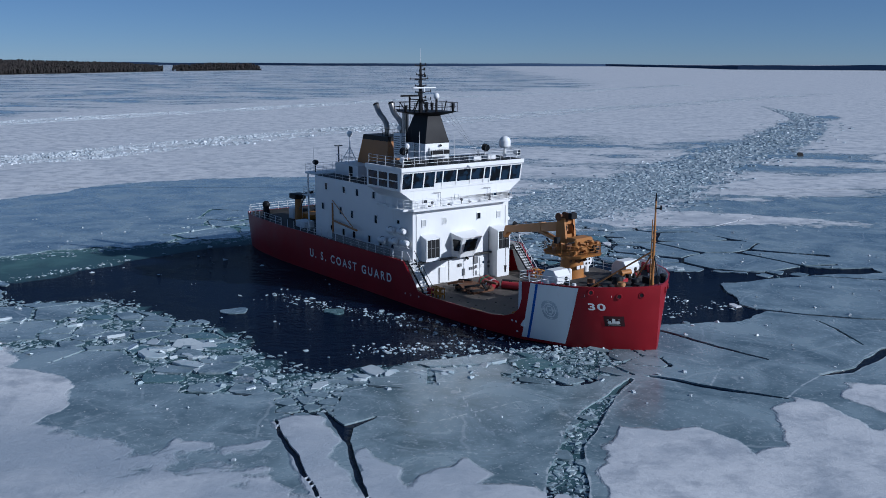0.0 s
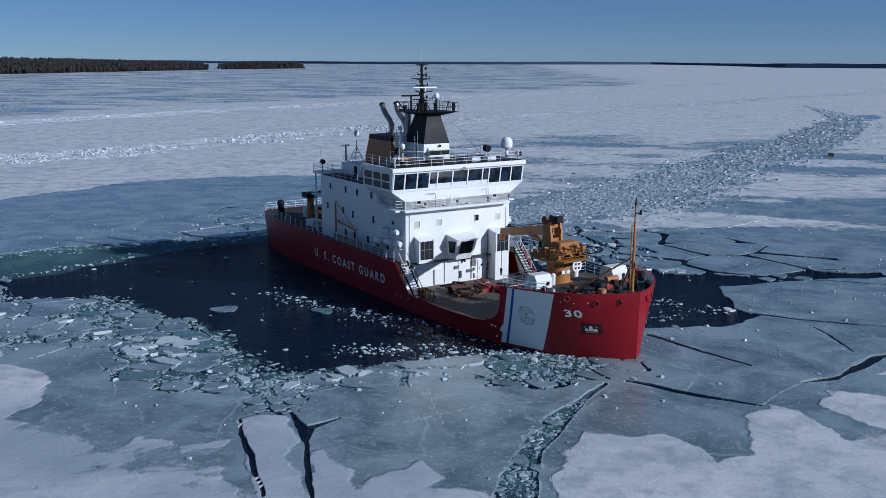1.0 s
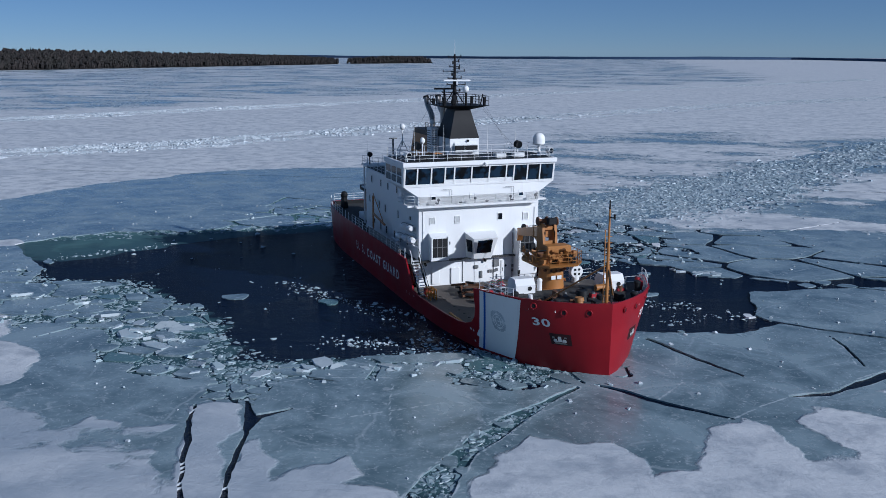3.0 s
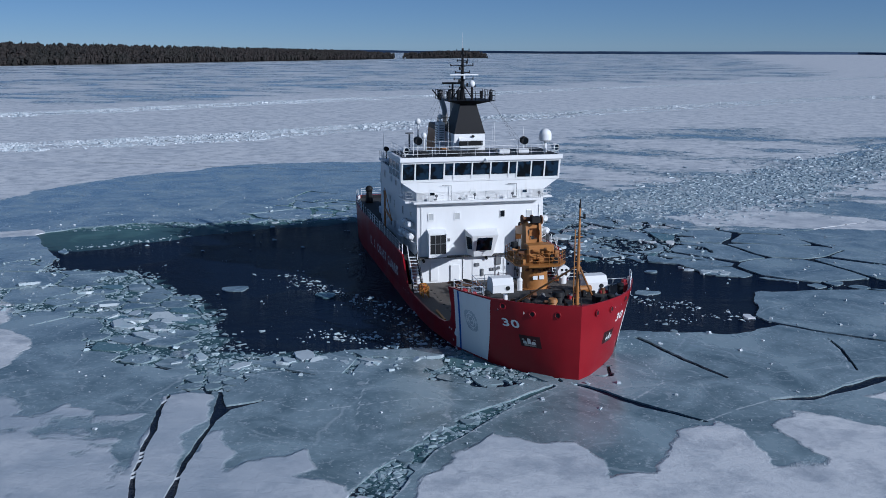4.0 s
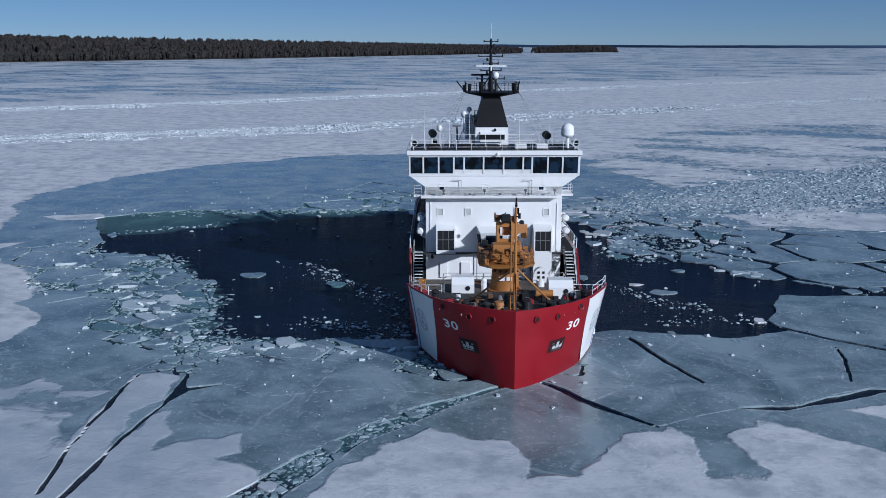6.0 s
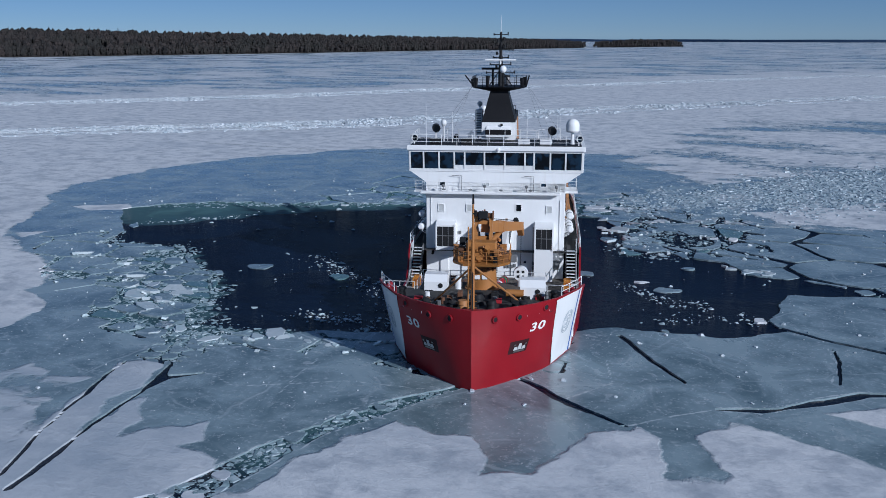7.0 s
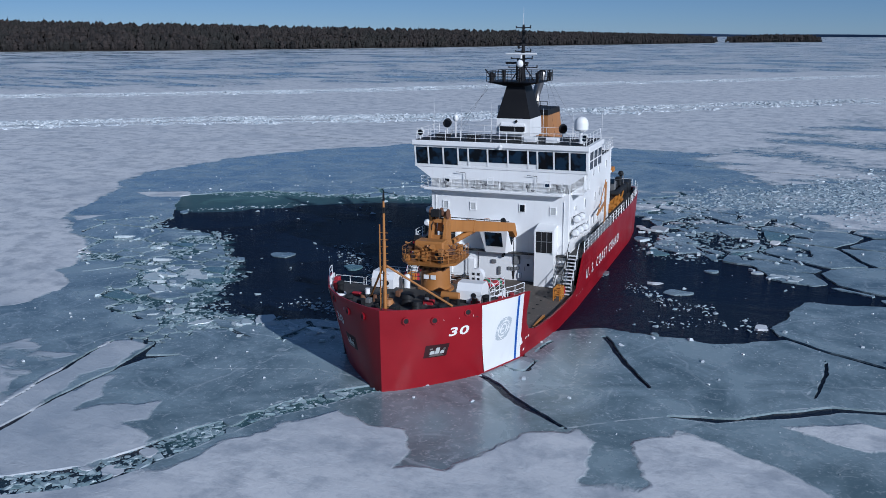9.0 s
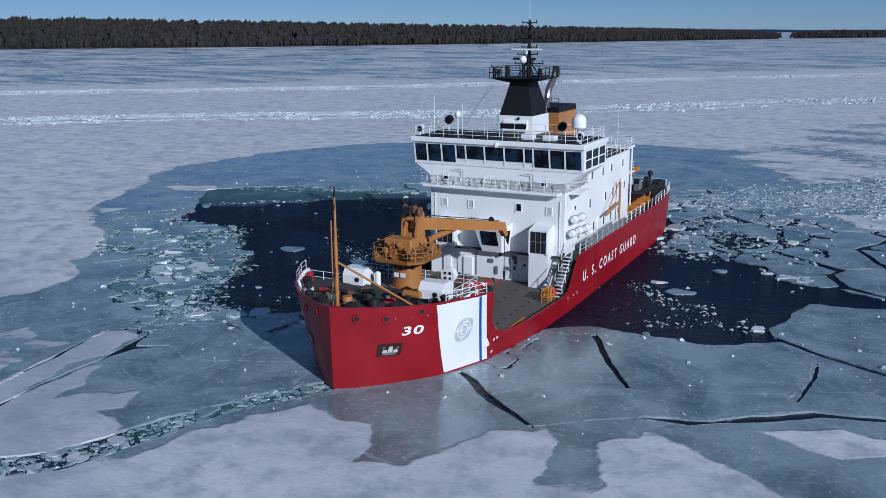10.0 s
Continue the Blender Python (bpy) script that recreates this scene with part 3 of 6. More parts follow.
def build_far_ice():
    """The sheet goes on to the horizon."""
    def axis(lo, hi):
        out = list(np.linspace(lo, hi, 40))
        step = 4.0
        while out[-1] < 4900:
            out.append(out[-1] + step)
            step *= 1.034
        step = 4.0
        while out[0] > -4900:
            out.insert(0, out[0] - step)
            step *= 1.034
        return np.array(out)

    xs, ys = axis(X0, X1), axis(Y0, Y1)
    gx, gy = np.meshgrid(xs, ys, indexing="ij")
    snow = snow_field(gx.ravel(), gy.ravel())
    ny = len(ys)
    faces = []
    for i in range(len(xs) - 1):
        for j in range(ny - 1):
            if X0 - 0.1 < xs[i] and xs[i + 1] < X1 + 0.1 and Y0 - 0.1 < ys[j] and ys[j + 1] < Y1 + 0.1:
                continue
            faces.append((i * ny + j, (i + 1) * ny + j, (i + 1) * ny + j + 1, i * ny + j + 1))
    ob = mesh_object("ground", [(x, y, TOP) for x, y in zip(gx.ravel(), gy.ravel())], faces, ICE, [("snow", snow), ("seam", np.full(len(snow), 3.0))])
    tagged(ob, "wide snow-covered lake ice that reaches the horizon", "ice", kind="structure")


def build_water():
    xs, ys = np.arange(X0 - 1, X1 + 2, 2.0), np.arange(Y0 - 1, Y1 + 2, 2.0)
    gx, gy = np.meshgrid(xs, ys, indexing="ij")
    x, y = gx.ravel(), gy.ravel()
    d = inside(x, y, POOL)
    back = np.clip((y - 112) / 14, 0, 1) * np.clip((-5 - x) / 20, 0, 1)
    teal = 1.5 * np.clip(1.0 - d / 9.0, 0, 1) * back + np.clip(0.75 - np.abs(d) / 3, 0, 1) * 0.55
    teal = np.where(line_gap(x, y, CRACKS[3]) < 1.0, np.where(y < 56, 0.55, 1.15), teal)
    teal = np.where(inside(x, y, BRASH_ZONES[0][0]) > 0, 0.95, teal)
    patch = inside(x, y, [(-66, 118), (-56, 112), (-51.5, 114), (-47, 119.5), (-44, 125), (-36, 133), (-34, 138), (-42, 136), (-52, 133), (-62, 128)])
    teal = np.where(patch > -3, np.maximum(teal, 0.95 + 0.06 * patch), teal)
    for zone, tint in ((1, 0.85), (3, 0.8), (4, 0.5), (6, 0.85)):
        teal = np.where(inside(x, y, BRASH_ZONES[zone][0]) > 0, np.maximum(teal, tint), teal)
    ny = len(ys)
    faces = [(i * ny + j, (i + 1) * ny + j, (i + 1) * ny + j + 1, i * ny + j + 1) for i in range(len(xs) - 1) for j in range(ny - 1)]
    ob = mesh_object("water", [(a, b, 0.0) for a, b in zip(x, y)], faces, WATER, [("teal", teal)])
    tagged(ob, "dark rippled open lake water between the ice", "water", kind="structure")


build_ice()
build_far_ice()
build_water()


def lumps(name, places, label, flat=0.6, material=None, tilt=0.5):
    """Many small ice blocks in one mesh: places are x, y, z, size."""
    base = [Vector(v) for v in ((-1, -1, -1), (1, -1, -1), (1, 1, -1), (-1, 1, -1), (-0.8, -0.7, 1), (0.7, -0.8, 0.9), (0.8, 0.75, 1), (-0.7, 0.8, 0.85))]
    quads = ((3, 2, 1, 0), (4, 5, 6, 7), (0, 1, 5, 4), (1, 2, 6, 5), (2, 3, 7, 6), (3, 0, 4, 7))
    vs, fs = [], []
    for x, y, z, s in places:
        m = Euler((random.uniform(-tilt, tilt), random.uniform(-tilt, tilt), random.uniform(0, 6.3))).to_matrix()
        k = len(vs)
        sx, sy, sz = s * random.uniform(0.6, 1.4), s * random.uniform(0.5, 1.1), s * flat * random.uniform(0.5, 1.2)
        for b in base:
            p = m @ Vector((b.x * sx * random.uniform(0.7, 1.2), b.y * sy * random.uniform(0.7, 1.2), b.z * sz))
            vs.append((x + p.x, y + p.y, z + p.z))
        fs += [tuple(k + i for i in q) for q in quads]
    ob = mesh_object(name, vs, fs, material or CHUNK)
    return tagged(ob, label, "ice", kind="stuff")


def scatter_ice():
    near = []
    for _ in range(6000):
        x, y = random.uniform(-75, 62), random.uniform(56, 160)
        near.append((x, y))
    a = np.array(near)
    f = ice_field(a[:, 0], a[:, 1])
    d = np.abs(inside(a[:, 0], a[:, 1], POOL))
    keep = []
    for (x, y), g, e, sn in zip(near, f, d, snow_field(a[:, 0], a[:, 1])):
        if g > 0.1 and sn < 0.42 and random.random() < 0.45 * math.exp(-e / 9) + 0.16:
            s = 0.03 + 0.17 * random.random() ** 6
            keep.append((x, y, TOP + s * 0.3, s))
    lumps("ice_lumps", keep, "small white lumps of broken ice strewn on the sheet", 0.55, CRUST)
    heap = []
    for poly, size, gap, seed, share in BRASH_ZONES[:2] + BRASH_ZONES[3:5]:
        px, py = [p[0] for p in poly], [p[1] for p in poly]
        for _ in range(260):
            x, y = random.uniform(min(px), max(px)), random.uniform(min(py), max(py))
            if inside(np.array([x]), np.array([y]), poly)[0] > 0:
                s = 0.05 + 0.30 * random.random() ** 5
                heap.append((x, y, 0.12 + s * 0.15, s))
    lumps("brash_ice", heap, "heaped brash ice at the edge of the open water", 0.45)
    # fine slush and splinters between the plates
    slush = []
    for poly, count in ((BRASH_ZONES[0][0], 19000), (BRASH_ZONES[1][0], 11000), (BRASH_ZONES[3][0], 5000), (BRASH_ZONES[4][0], 3000), (BRASH_ZONES[5][0], 9000), (BRASH_ZONES[6][0], 1500), (FAR_BANK, 5000)):
        px, py = [p[0] for p in poly], [p[1] for p in poly]
        xs, ys = np.array([random.uniform(min(px), max(px)) for _ in range(count)]), np.array([random.uniform(min(py), max(py)) for _ in range(count)])
        edge = inside(xs, ys, poly) + 3.0 * fbm(xs / 4, ys / 4, 51)
        hit = (edge > 0.9 - 2.0 * np.array([random.random() ** 3 for _ in range(count)])) & (ice_field(xs, ys) < 0.05)
        for x, y in zip(xs[hit], ys[hit]):
            s = 0.05 + 0.36 * random.random() ** 4
            slush.append((float(x), float(y), 0.0, s))
    lumps("slush", slush, "grey slush and ice splinters between the broken plates", 0.22, SLUSH, 0.3)
    # bits adrift in the open water, thickest along one line
    adrift = []
    drift = [(-18.5, 103), (-11.5, 98.5), (-5.5, 95), (-0.5, 89.5), (5.5, 83.5)]
    for _ in range(230):
        u = random.random() * 3.99
        i = int(u)
        w = u - i
        s = 0.03 + 0.16 * random.random() ** 3
        adrift.append((drift[i][0] * (1 - w) + drift[i + 1][0] * w + random.gauss(0, 0.9), drift[i][1] * (1 - w) + drift[i + 1][1] * w + random.gauss(0, 0.7), 0.02, s))
    for _ in range(260):
        x, y = random.uniform(-48, 44), random.uniform(80, 136)
        if inside(np.array([x]), np.array([y]), POOL)[0] > 1:
            adrift.append((x, y, 0.02, 0.04 + 0.22 * random.random() ** 3))
    for line, count, wide in (([(-54, 111.5), (-50, 115.5), (-46, 119.5), (-42, 125)], 110, 0.9), ([(24, 97), (30, 101), (33, 100)], 90, 0.9), ([(17, 108), (22, 104), (27, 103.5)], 110, 0.8),
                              ([(-20, 106), (-10, 99), (0, 94), (8, 86)], 170, 0.6), ([(-8, 84), (0, 85), (9, 83.5), (15, 84)], 380, 1.0)):
        for _ in range(count):
            u = random.random() * (len(line) - 1.01)
            i = int(u)
            w = u - i
            adrift.append((line[i][0] * (1 - w) + line[i + 1][0] * w + random.gauss(0, wide), line[i][1] * (1 - w) + line[i + 1][1] * w + random.gauss(0, wide), 0.01, 0.05 + 0.24 * random.random() ** 4))
    lumps("drift_ice", adrift, "small ice bits adrift on the open water", 0.3)
    # the refrozen channel behind the ship
    track = []
    for _ in range(42000):
        u, v = random.random() ** 1.4 * 6.6, random.gauss(0.5, 0.27)
        if u < 2.2 and random.random() > 0.04 + (u / 2.2) ** 1.6:
            continue
        i = int(u)
        w = u - i
        p = [(TRACK_NEAR[i][c] * (1 - w) + TRACK_NEAR[i + 1][c] * w) * (1 - v) + (TRACK_FAR[i][c] * (1 - w) + TRACK_FAR[i + 1][c] * w) * v for c in (0, 1)]
        s = (0.07 + 0.34 * random.random() ** 4) * (1 + 0.22 * u)
        track.append((p[0], p[1], TOP - 0.02, s))
    lumps("channel_rubble", track, "broken ice rubble frozen into the old channel", 0.24, CHANNEL, 0.24)
    for line in RIDGES:
        ridge = []
        for _ in range(24000):
            u = random.random() * (len(line) - 1.01)
            i = int(u)
            w = u - i
            rise = value_noise(np.array([u * 9]), np.array([0.0]), 3)[0]
            s = (0.14 + 0.42 * random.random() ** 4) * (0.6 + rise)
            off = random.gauss(0, 1.5) + random.choice((0, 0, 0, -7, 9)) + 3 * (rise - 0.5)
            ridge.append((line[i][0] * (1 - w) + line[i + 1][0] * w + off, line[i][1] * (1 - w) + line[i + 1][1] * w - off * 0.6, TOP + 0.05 + random.random() * 0.5 * rise * (abs(off) < 2), s))
        lumps("ice_ridge", ridge, "long low pressure ridge of broken ice blocks", 0.4, CRUST)


scatter_ice()


def ice_slab(x, y, size, tilt, turn, z=0.02):
    """A broken plate of lake ice, riding tilted among the others."""
    n = random.randint(5, 7)
    rim = []
    for k in range(n):
        a = 2 * math.pi * (k + random.uniform(-0.28, 0.28)) / n
        r = size * random.uniform(0.7, 1.15)
        rim.append((r * math.cos(a) * 1.25, r * math.sin(a) * 0.8))
    m = Euler((tilt, 0, turn)).to_matrix()
    vs = []
    for h, grow in ((-0.2, 0.95), (0.06, 1.0), (0.11, 0.95)):
        vs += [tuple(m @ Vector((px * grow, py * grow, h)) + Vector((x, y, z + 0.06))) for px, py in rim]
    fs = [tuple(range(n))[::-1], tuple(range(2 * n, 3 * n))]
    for lev in (0, n):
        fs += [(lev + k, lev + (k + 1) % n, lev + n + (k + 1) % n, lev + n + k) for k in range(n)]
    ob = mesh_object("ice_block", vs, fs, random.choice((CHUNK, ICE, ICE)))
    return tagged(ob, "pale tilted plate of broken ice among the brash", "ice block", "tilted blocks at the pool edge")


# plates shoved up along the near rim of the pool, off the far corner and beside the ship
for line, count, wide, top in (([(-49, 96), (-39, 94), (-29, 87), (-24, 82), (-19, 76)], 26, 1.8, 1.6), ([(-17, 75), (-8, 75.5), (-1, 78), (6, 80.5)], 14, 0.8, 1.3),
                               ([(24, 122.5), (28, 119.5), (33, 118.5)], 9, 1.0, 1.2), ([(12.5, 126), (11, 133), (5, 142)], 12, 1.6, 1.5), ([(-38, 135), (-26, 142), (-16, 147)], 12, 1.6, 1.6)):
    for _ in range(count):
        u = random.random() * (len(line) - 1.01)
        i = int(u)
        w = u - i
        ice_slab(line[i][0] * (1 - w) + line[i + 1][0] * w + random.gauss(0, wide), line[i][1] * (1 - w) + line[i + 1][1] * w + random.gauss(0, wide),
                 0.45 + (top - 0.45) * random.random() ** 2, random.choice((0.05, 0.1, 0.16, 0.3)) * random.choice((-1, 1)), random.uniform(0, 6.3))
slab = mesh_object("ice_slab", [(-0.9, -0.5, 0), (0.9, -0.4, 0), (0.8, 0.5, 0), (-0.8, 0.4, 0), (-0.7, -0.1, 1.0), (0.7, 0.0, 0.9), (0.7, 0.4, 0.8), (-0.6, 0.3, 0.9)],
                   [(3, 2, 1, 0), (4, 5, 6, 7), (0, 1, 5, 4), (1, 2, 6, 5), (2, 3, 7, 6), (3, 0, 4, 7)], LAND)
slab.location = (101, 266, TOP)
tagged(slab, "dark upended slab standing on the snow", "ice slab")


# ---------------------------------------------------------------- shores
def shore(name, line, depth, heights, label, trees, seed):
    """Low wooded land behind a shoreline, with its forest."""
    rnd = random.Random(seed)
    pts = []
    for (a, b), (ha, hb) in zip(zip(line, line[1:]), zip(heights, heights[1:])):
        n = max(2, int((Vector(b) - Vector(a)).length / 12))
        for i in range(n):
            w = i / n
            pts.append((a[0] * (1 - w) + b[0] * w + rnd.uniform(-3, 3), a[1] * (1 - w) + b[1] * w + rnd.uniform(-3, 3), ha * (1 - w) + hb * w))
    pts.append((*line[-1], heights[-1]))
    vs, fs = [], []
    rows = ((0, 0.0), (6, 0.05), (depth * 0.3, 0.38), (depth, 0.68), (depth * 1.6, 0.0))
    for x, y, h in pts:
        d = Vector((x, y)).normalized()
        for back, up in rows:
            vs.append((x + d.x * back, y + d.y * back, TOP - 0.05 + h * up))
    m = len(rows)
    for i in range(len(pts) - 1):
        for j in range(m - 1):
            fs.append((i * m + j, (i + 1) * m + j, (i + 1) * m + j + 1, i * m + j + 1))
    land = mesh_object(name, vs, fs, LAND)
    tagged(land, label, "land", kind="structure")
    tv, tf = [], []
    for _ in range(trees):
        u = rnd.random() * (len(pts) - 1.01)
        i = int(u)
        x, y, h = pts[i]
        d = Vector((x, y)).normalized()
        back = rnd.random() ** 1.3 * depth + 2
        side = rnd.uniform(-8, 8)
        x, y = x + d.x * back - d.y * side, y + d.y * back + d.x * side
        ground = h * float(np.interp(back, [0, 6, depth * 0.3, depth], [0.0, 0.05, 0.38, 0.68])) - 0.4
        spruce = rnd.random() < 0.1
        t = (0.22 * h + 4) * rnd.uniform(0.4, 1.1) * (1.15 if spruce else 0.95)
        r = t * (0.13 if spruce else 0.30) * rnd.uniform(0.8, 1.3)
        k = len(tv)
        levels = ((0.0, 0.25), (0.25, 1.0), (0.6, 0.6), (1.0, 0.03)) if spruce else ((0.0, 0.12), (0.35, 0.8), (0.72, 1.0), (1.0, 0.25))
        for z, w in levels:
            for q in range(5):
                g = q * 1.2566 + z * 2 + rnd.uniform(-0.35, 0.35)
                ww = r * w * rnd.uniform(0.6, 1.3)
                tv.append((x + ww * math.cos(g), y + ww * math.sin(g), ground + z * t + rnd.uniform(-0.05, 0.05) * t))
        for lev in range(3):
            for q in range(5):
                a, b = k + lev * 5 + q, k + lev * 5 + (q + 1) % 5
                tf.append((a, b, b + 5, a + 5))
        tf.append(tuple(k + 15 + q for q in range(5)))
    ob = mesh_object("forest", tv, tf, FOREST)
    tagged(ob, "dense leafless winter forest with dark spruces along the shore", "forest", kind="stuff")


shore("shore", [(-1500, 160), (-1250, 430), (-1116, 644), (-930, 905), (-785, 1230), (-690, 1560), (-610, 1830), (-575, 1960)], 150,
      [46, 46, 44, 37, 29, 23, 17, 9], "low dark wooded island shore beyond the frozen lake", 22000, 5)
shore("shore", [(-565, 2010), (-500, 2110), (-440, 2200), (-424, 2215)], 60, [11, 17, 14, 4], "small low wooded islet beyond the frozen lake", 1200, 6)


def far_shore():
    vs, fs = [], []
    rnd = random.Random(9)
    n = 260
    for i in range(n + 1):
        a = radians(160 - 150 * i / n)
        near = max(0.0, min(1.0, (radians(80) - a) / radians(7)))
        r = 3900 + 300 * math.sin(a * 7) * (1 - near) - 1150 * near
        x, y = r * math.cos(a), r * math.sin(a)
        h = 9 + 7 * fbm(np.array([i / 14.0]), np.array([0.5]), 5)[0] * 2 + rnd.uniform(-0.4, 0.4)
        h += 5 * max(0.0, min(1.0, (radians(76) - a) / radians(3)))
        vs += [(x, y, 0), (x, y, h), (x * 1.1, y * 1.1, h * 0.9)]
    for i in range(n):
        for j in (0, 1):
            fs.append((3 * i + j, 3 * i + 3 + j, 3 * i + 4 + j, 3 * i + 1 + j))
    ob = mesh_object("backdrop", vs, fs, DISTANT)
    tagged(ob, "long far shore on the horizon, its colour blued for distance haze", "land", kind="structure")


far_shore()


# ---------------------------------------------------------------- the ship (x ahead from the stem's foot, y to port, z up from the water)
ship = new("icebreaker")
tagged(ship, "red-hulled icebreaker with white superstructure and buff crane, among floes", "ship")

DECK_X = [0.3, -0.4, -1.2, -2.4, -4.3, -7.5, -9.5, -14, -57, -64, -68, -70]
DECK_Y = [0.0, 1.5, 2.9, 4.6, 6.35, 8.0, 8.6, 8.85, 8.85, 8.5, 7.9, 7.2]
LINE_X = [0.1, -0.7, -2.0, -4.0, -6.0, -10.3, -18, -26, -57, -64, -68, -70]
LINE_Y = [0.0, 1.2, 2.5, 4.3, 5.75, 7.4, 8.5, 8.75, 8.7, 8.2, 7.4, 6.6]
TOP_X = [1, -8.4, -9.3, -9.7, -10.2, -11.0, -12.4, -14, -24.6, -25.8, -28.2, -28.6, -70]
TOP_Z = [6.35, 6.2, 6.1, 4.3, 3.2, 2.5, 2.05, 1.85, 1.75, 1.95, 4.7, 4.85, 4.85]


def curve(x, xs, ys):
    return float(np.interp(-x, [-a for a in xs], ys))


def half_breadth(x, z):
    w = max(-0.25, min(1.0, z / 6.2))
    return curve(x, LINE_X, LINE_Y) * (1 - w) + curve(x, DECK_X, DECK_Y) * w


def stem_x(z):
    return 0.1 + 0.2 * z / 6.2


def hull_top(x):
    return curve(x, TOP_X, TOP_Z)


STATIONS = [0.0, -0.3, -0.7, -1.2, -1.8, -2.5, -3.4, -4.4, -5.4, -6.6, -7.6, -8.4, -8.9, -9.3, -9.5, -9.7, -9.95, -10.2, -10.6, -11.0, -11.6, -12.4, -13.2, -14, -17, -20, -23, -24.6, -25.2, -25.8,
            -27, -28.2, -28.6] + [-30 - 2.3 * i for i in range(12)] + [-57, -59, -61, -63, -65, -67, -68.5, -70]


def build_hull():
    bm = new_bm()
    K = 12
    rows = {}
    for side in (-1, 1):
        grid = []
        for n, x in enumerate(STATIONS):
            col = []
            zt = hull_top(x)
            for k in range(K + 1):
                z = (-1.0, 0.0, 0.28)[k] if k < 3 else 0.28 + (zt - 0.28) * (k - 2) / (K - 2)
                xx = stem_x(z) if n == 0 else x
                yy = 0.0 if n == 0 else half_breadth(x, z)
                col.append(bm.verts.new((xx, side * yy, z)))
            # inner edge of the bulwark and its foot
            t = min(0.18, half_breadth(x, zt) * 0.5) if n else 0.0
            foot = 5.35 if x > -9.4 else (1.35 if x > -29 else 4.3)
            y_in = 0.0 if n == 0 else half_breadth(x, zt) - t
            x_in = x - 0.35 if n == 0 else x
            col.append(bm.verts.new((x_in, side * y_in, zt)))
            zf = min(zt - 0.02, foot)
            y_ft = 0.0 if n == 0 else min(y_in, half_breadth(x, zf) - t)
            col.append(bm.verts.new((x_in, side * max(0.0, y_ft), zf)))
            grid.append(col)
        rows[side] = grid
        for a, b in zip(grid, grid[1:]):
            for k in range(len(a) - 1):
                q = (a[k], b[k], b[k + 1], a[k + 1])
                f = bm.faces.new(q if side > 0 else q[::-1])
                f.material_index = 1 if k < 1 else (2 if k == K + 1 else 0)
    a, b = rows[1][-1], rows[-1][-1]
    for k in range(K):
        f = bm.faces.new((a[k], b[k], b[k + 1], a[k + 1]))
        f.material_index = 1 if k < 1 else 0
    bmesh.ops.remove_doubles(bm, verts=bm.verts, dist=0.0005)
    bmesh.ops.recalc_face_normals(bm, faces=bm.faces)
    return part("hull", bm, [RED, BLACK, WHITE], ship, "red steel hull with black waterline and low cut-down waist")


hull = build_hull()


def deck(name, x0, x1, z, label, material=None):
    ring = [x0 + (x1 - x0) * i / 12 for i in range(13)]
    ring = [(x, max(0.05, half_breadth(min(x, -0.3), z) - 0.05)) for x in ring]
    outline = [(x, y) for x, y in ring] + [(x, -y) for x, y in ring[::-1]]
    bm = prism(new_bm(), [(x, y, z - 0.12) for x, y in outline], [(x, y, z) for x, y in outline])
    bmesh.ops.recalc_face_normals(bm, faces=bm.faces)
    return part(name, bm, material or DECK, ship, label)


deck("forecastle_deck", -0.5, -9.25, 5.35, "dark forecastle deck", GREY_DECK)
deck("well_deck", -8.7, -29.0, 1.4, "worn brown buoy deck")
deck("aft_deck", -28.3, -69.9, 4.35, "dark aft deck", GREY_DECK)
bm = new_bm()
ring = []
for x in (-9.05, -9.3):
    lo, hi = half_breadth(x, 1.4) - 0.12, half_breadth(x, 5.3) - 0.12
    ring.append([(x, -lo, 1.4), (x, lo, 1.4), (x, hi, 5.3), (x, -hi, 5.3)])
prism(bm, ring[0], ring[1])
bmesh.ops.recalc_face_normals(bm, faces=bm.faces)
part("bulkhead", bm, WHITE, ship)


def hull_sheet(name, outline, material, parent, lift=0.02, n=14, m=8):
    """A painted panel that follows the hull's side: outline gives, at foot and top, the fore and aft x; side by the sign."""
    (xf0, xa0, z0), (xf1, xa1, z1), side = outline
    bm = new_bm()
    grid = []
    for j in range(m + 1):
        w = j / m
        z = z0 + (z1 - z0) * w
        xf, xa = xf0 + (xf1 - xf0) * w, xa0 + (xa1 - xa0) * w
        row = []
        for i in range(n + 1):
            x = xf + (xa - xf) * i / n
            row.append(bm.verts.new((x, side * (half_breadth(x, z) + lift), z)))
        grid.append(row)
    for a, b in zip(grid, grid[1:]):
        for i in range(n):
            q = (a[i], a[i + 1], b[i + 1], b[i])
            bm.faces.new(q if side < 0 else q[::-1])
    bmesh.ops.recalc_face_normals(bm, faces=bm.faces)
    return part(name, bm, material, parent)


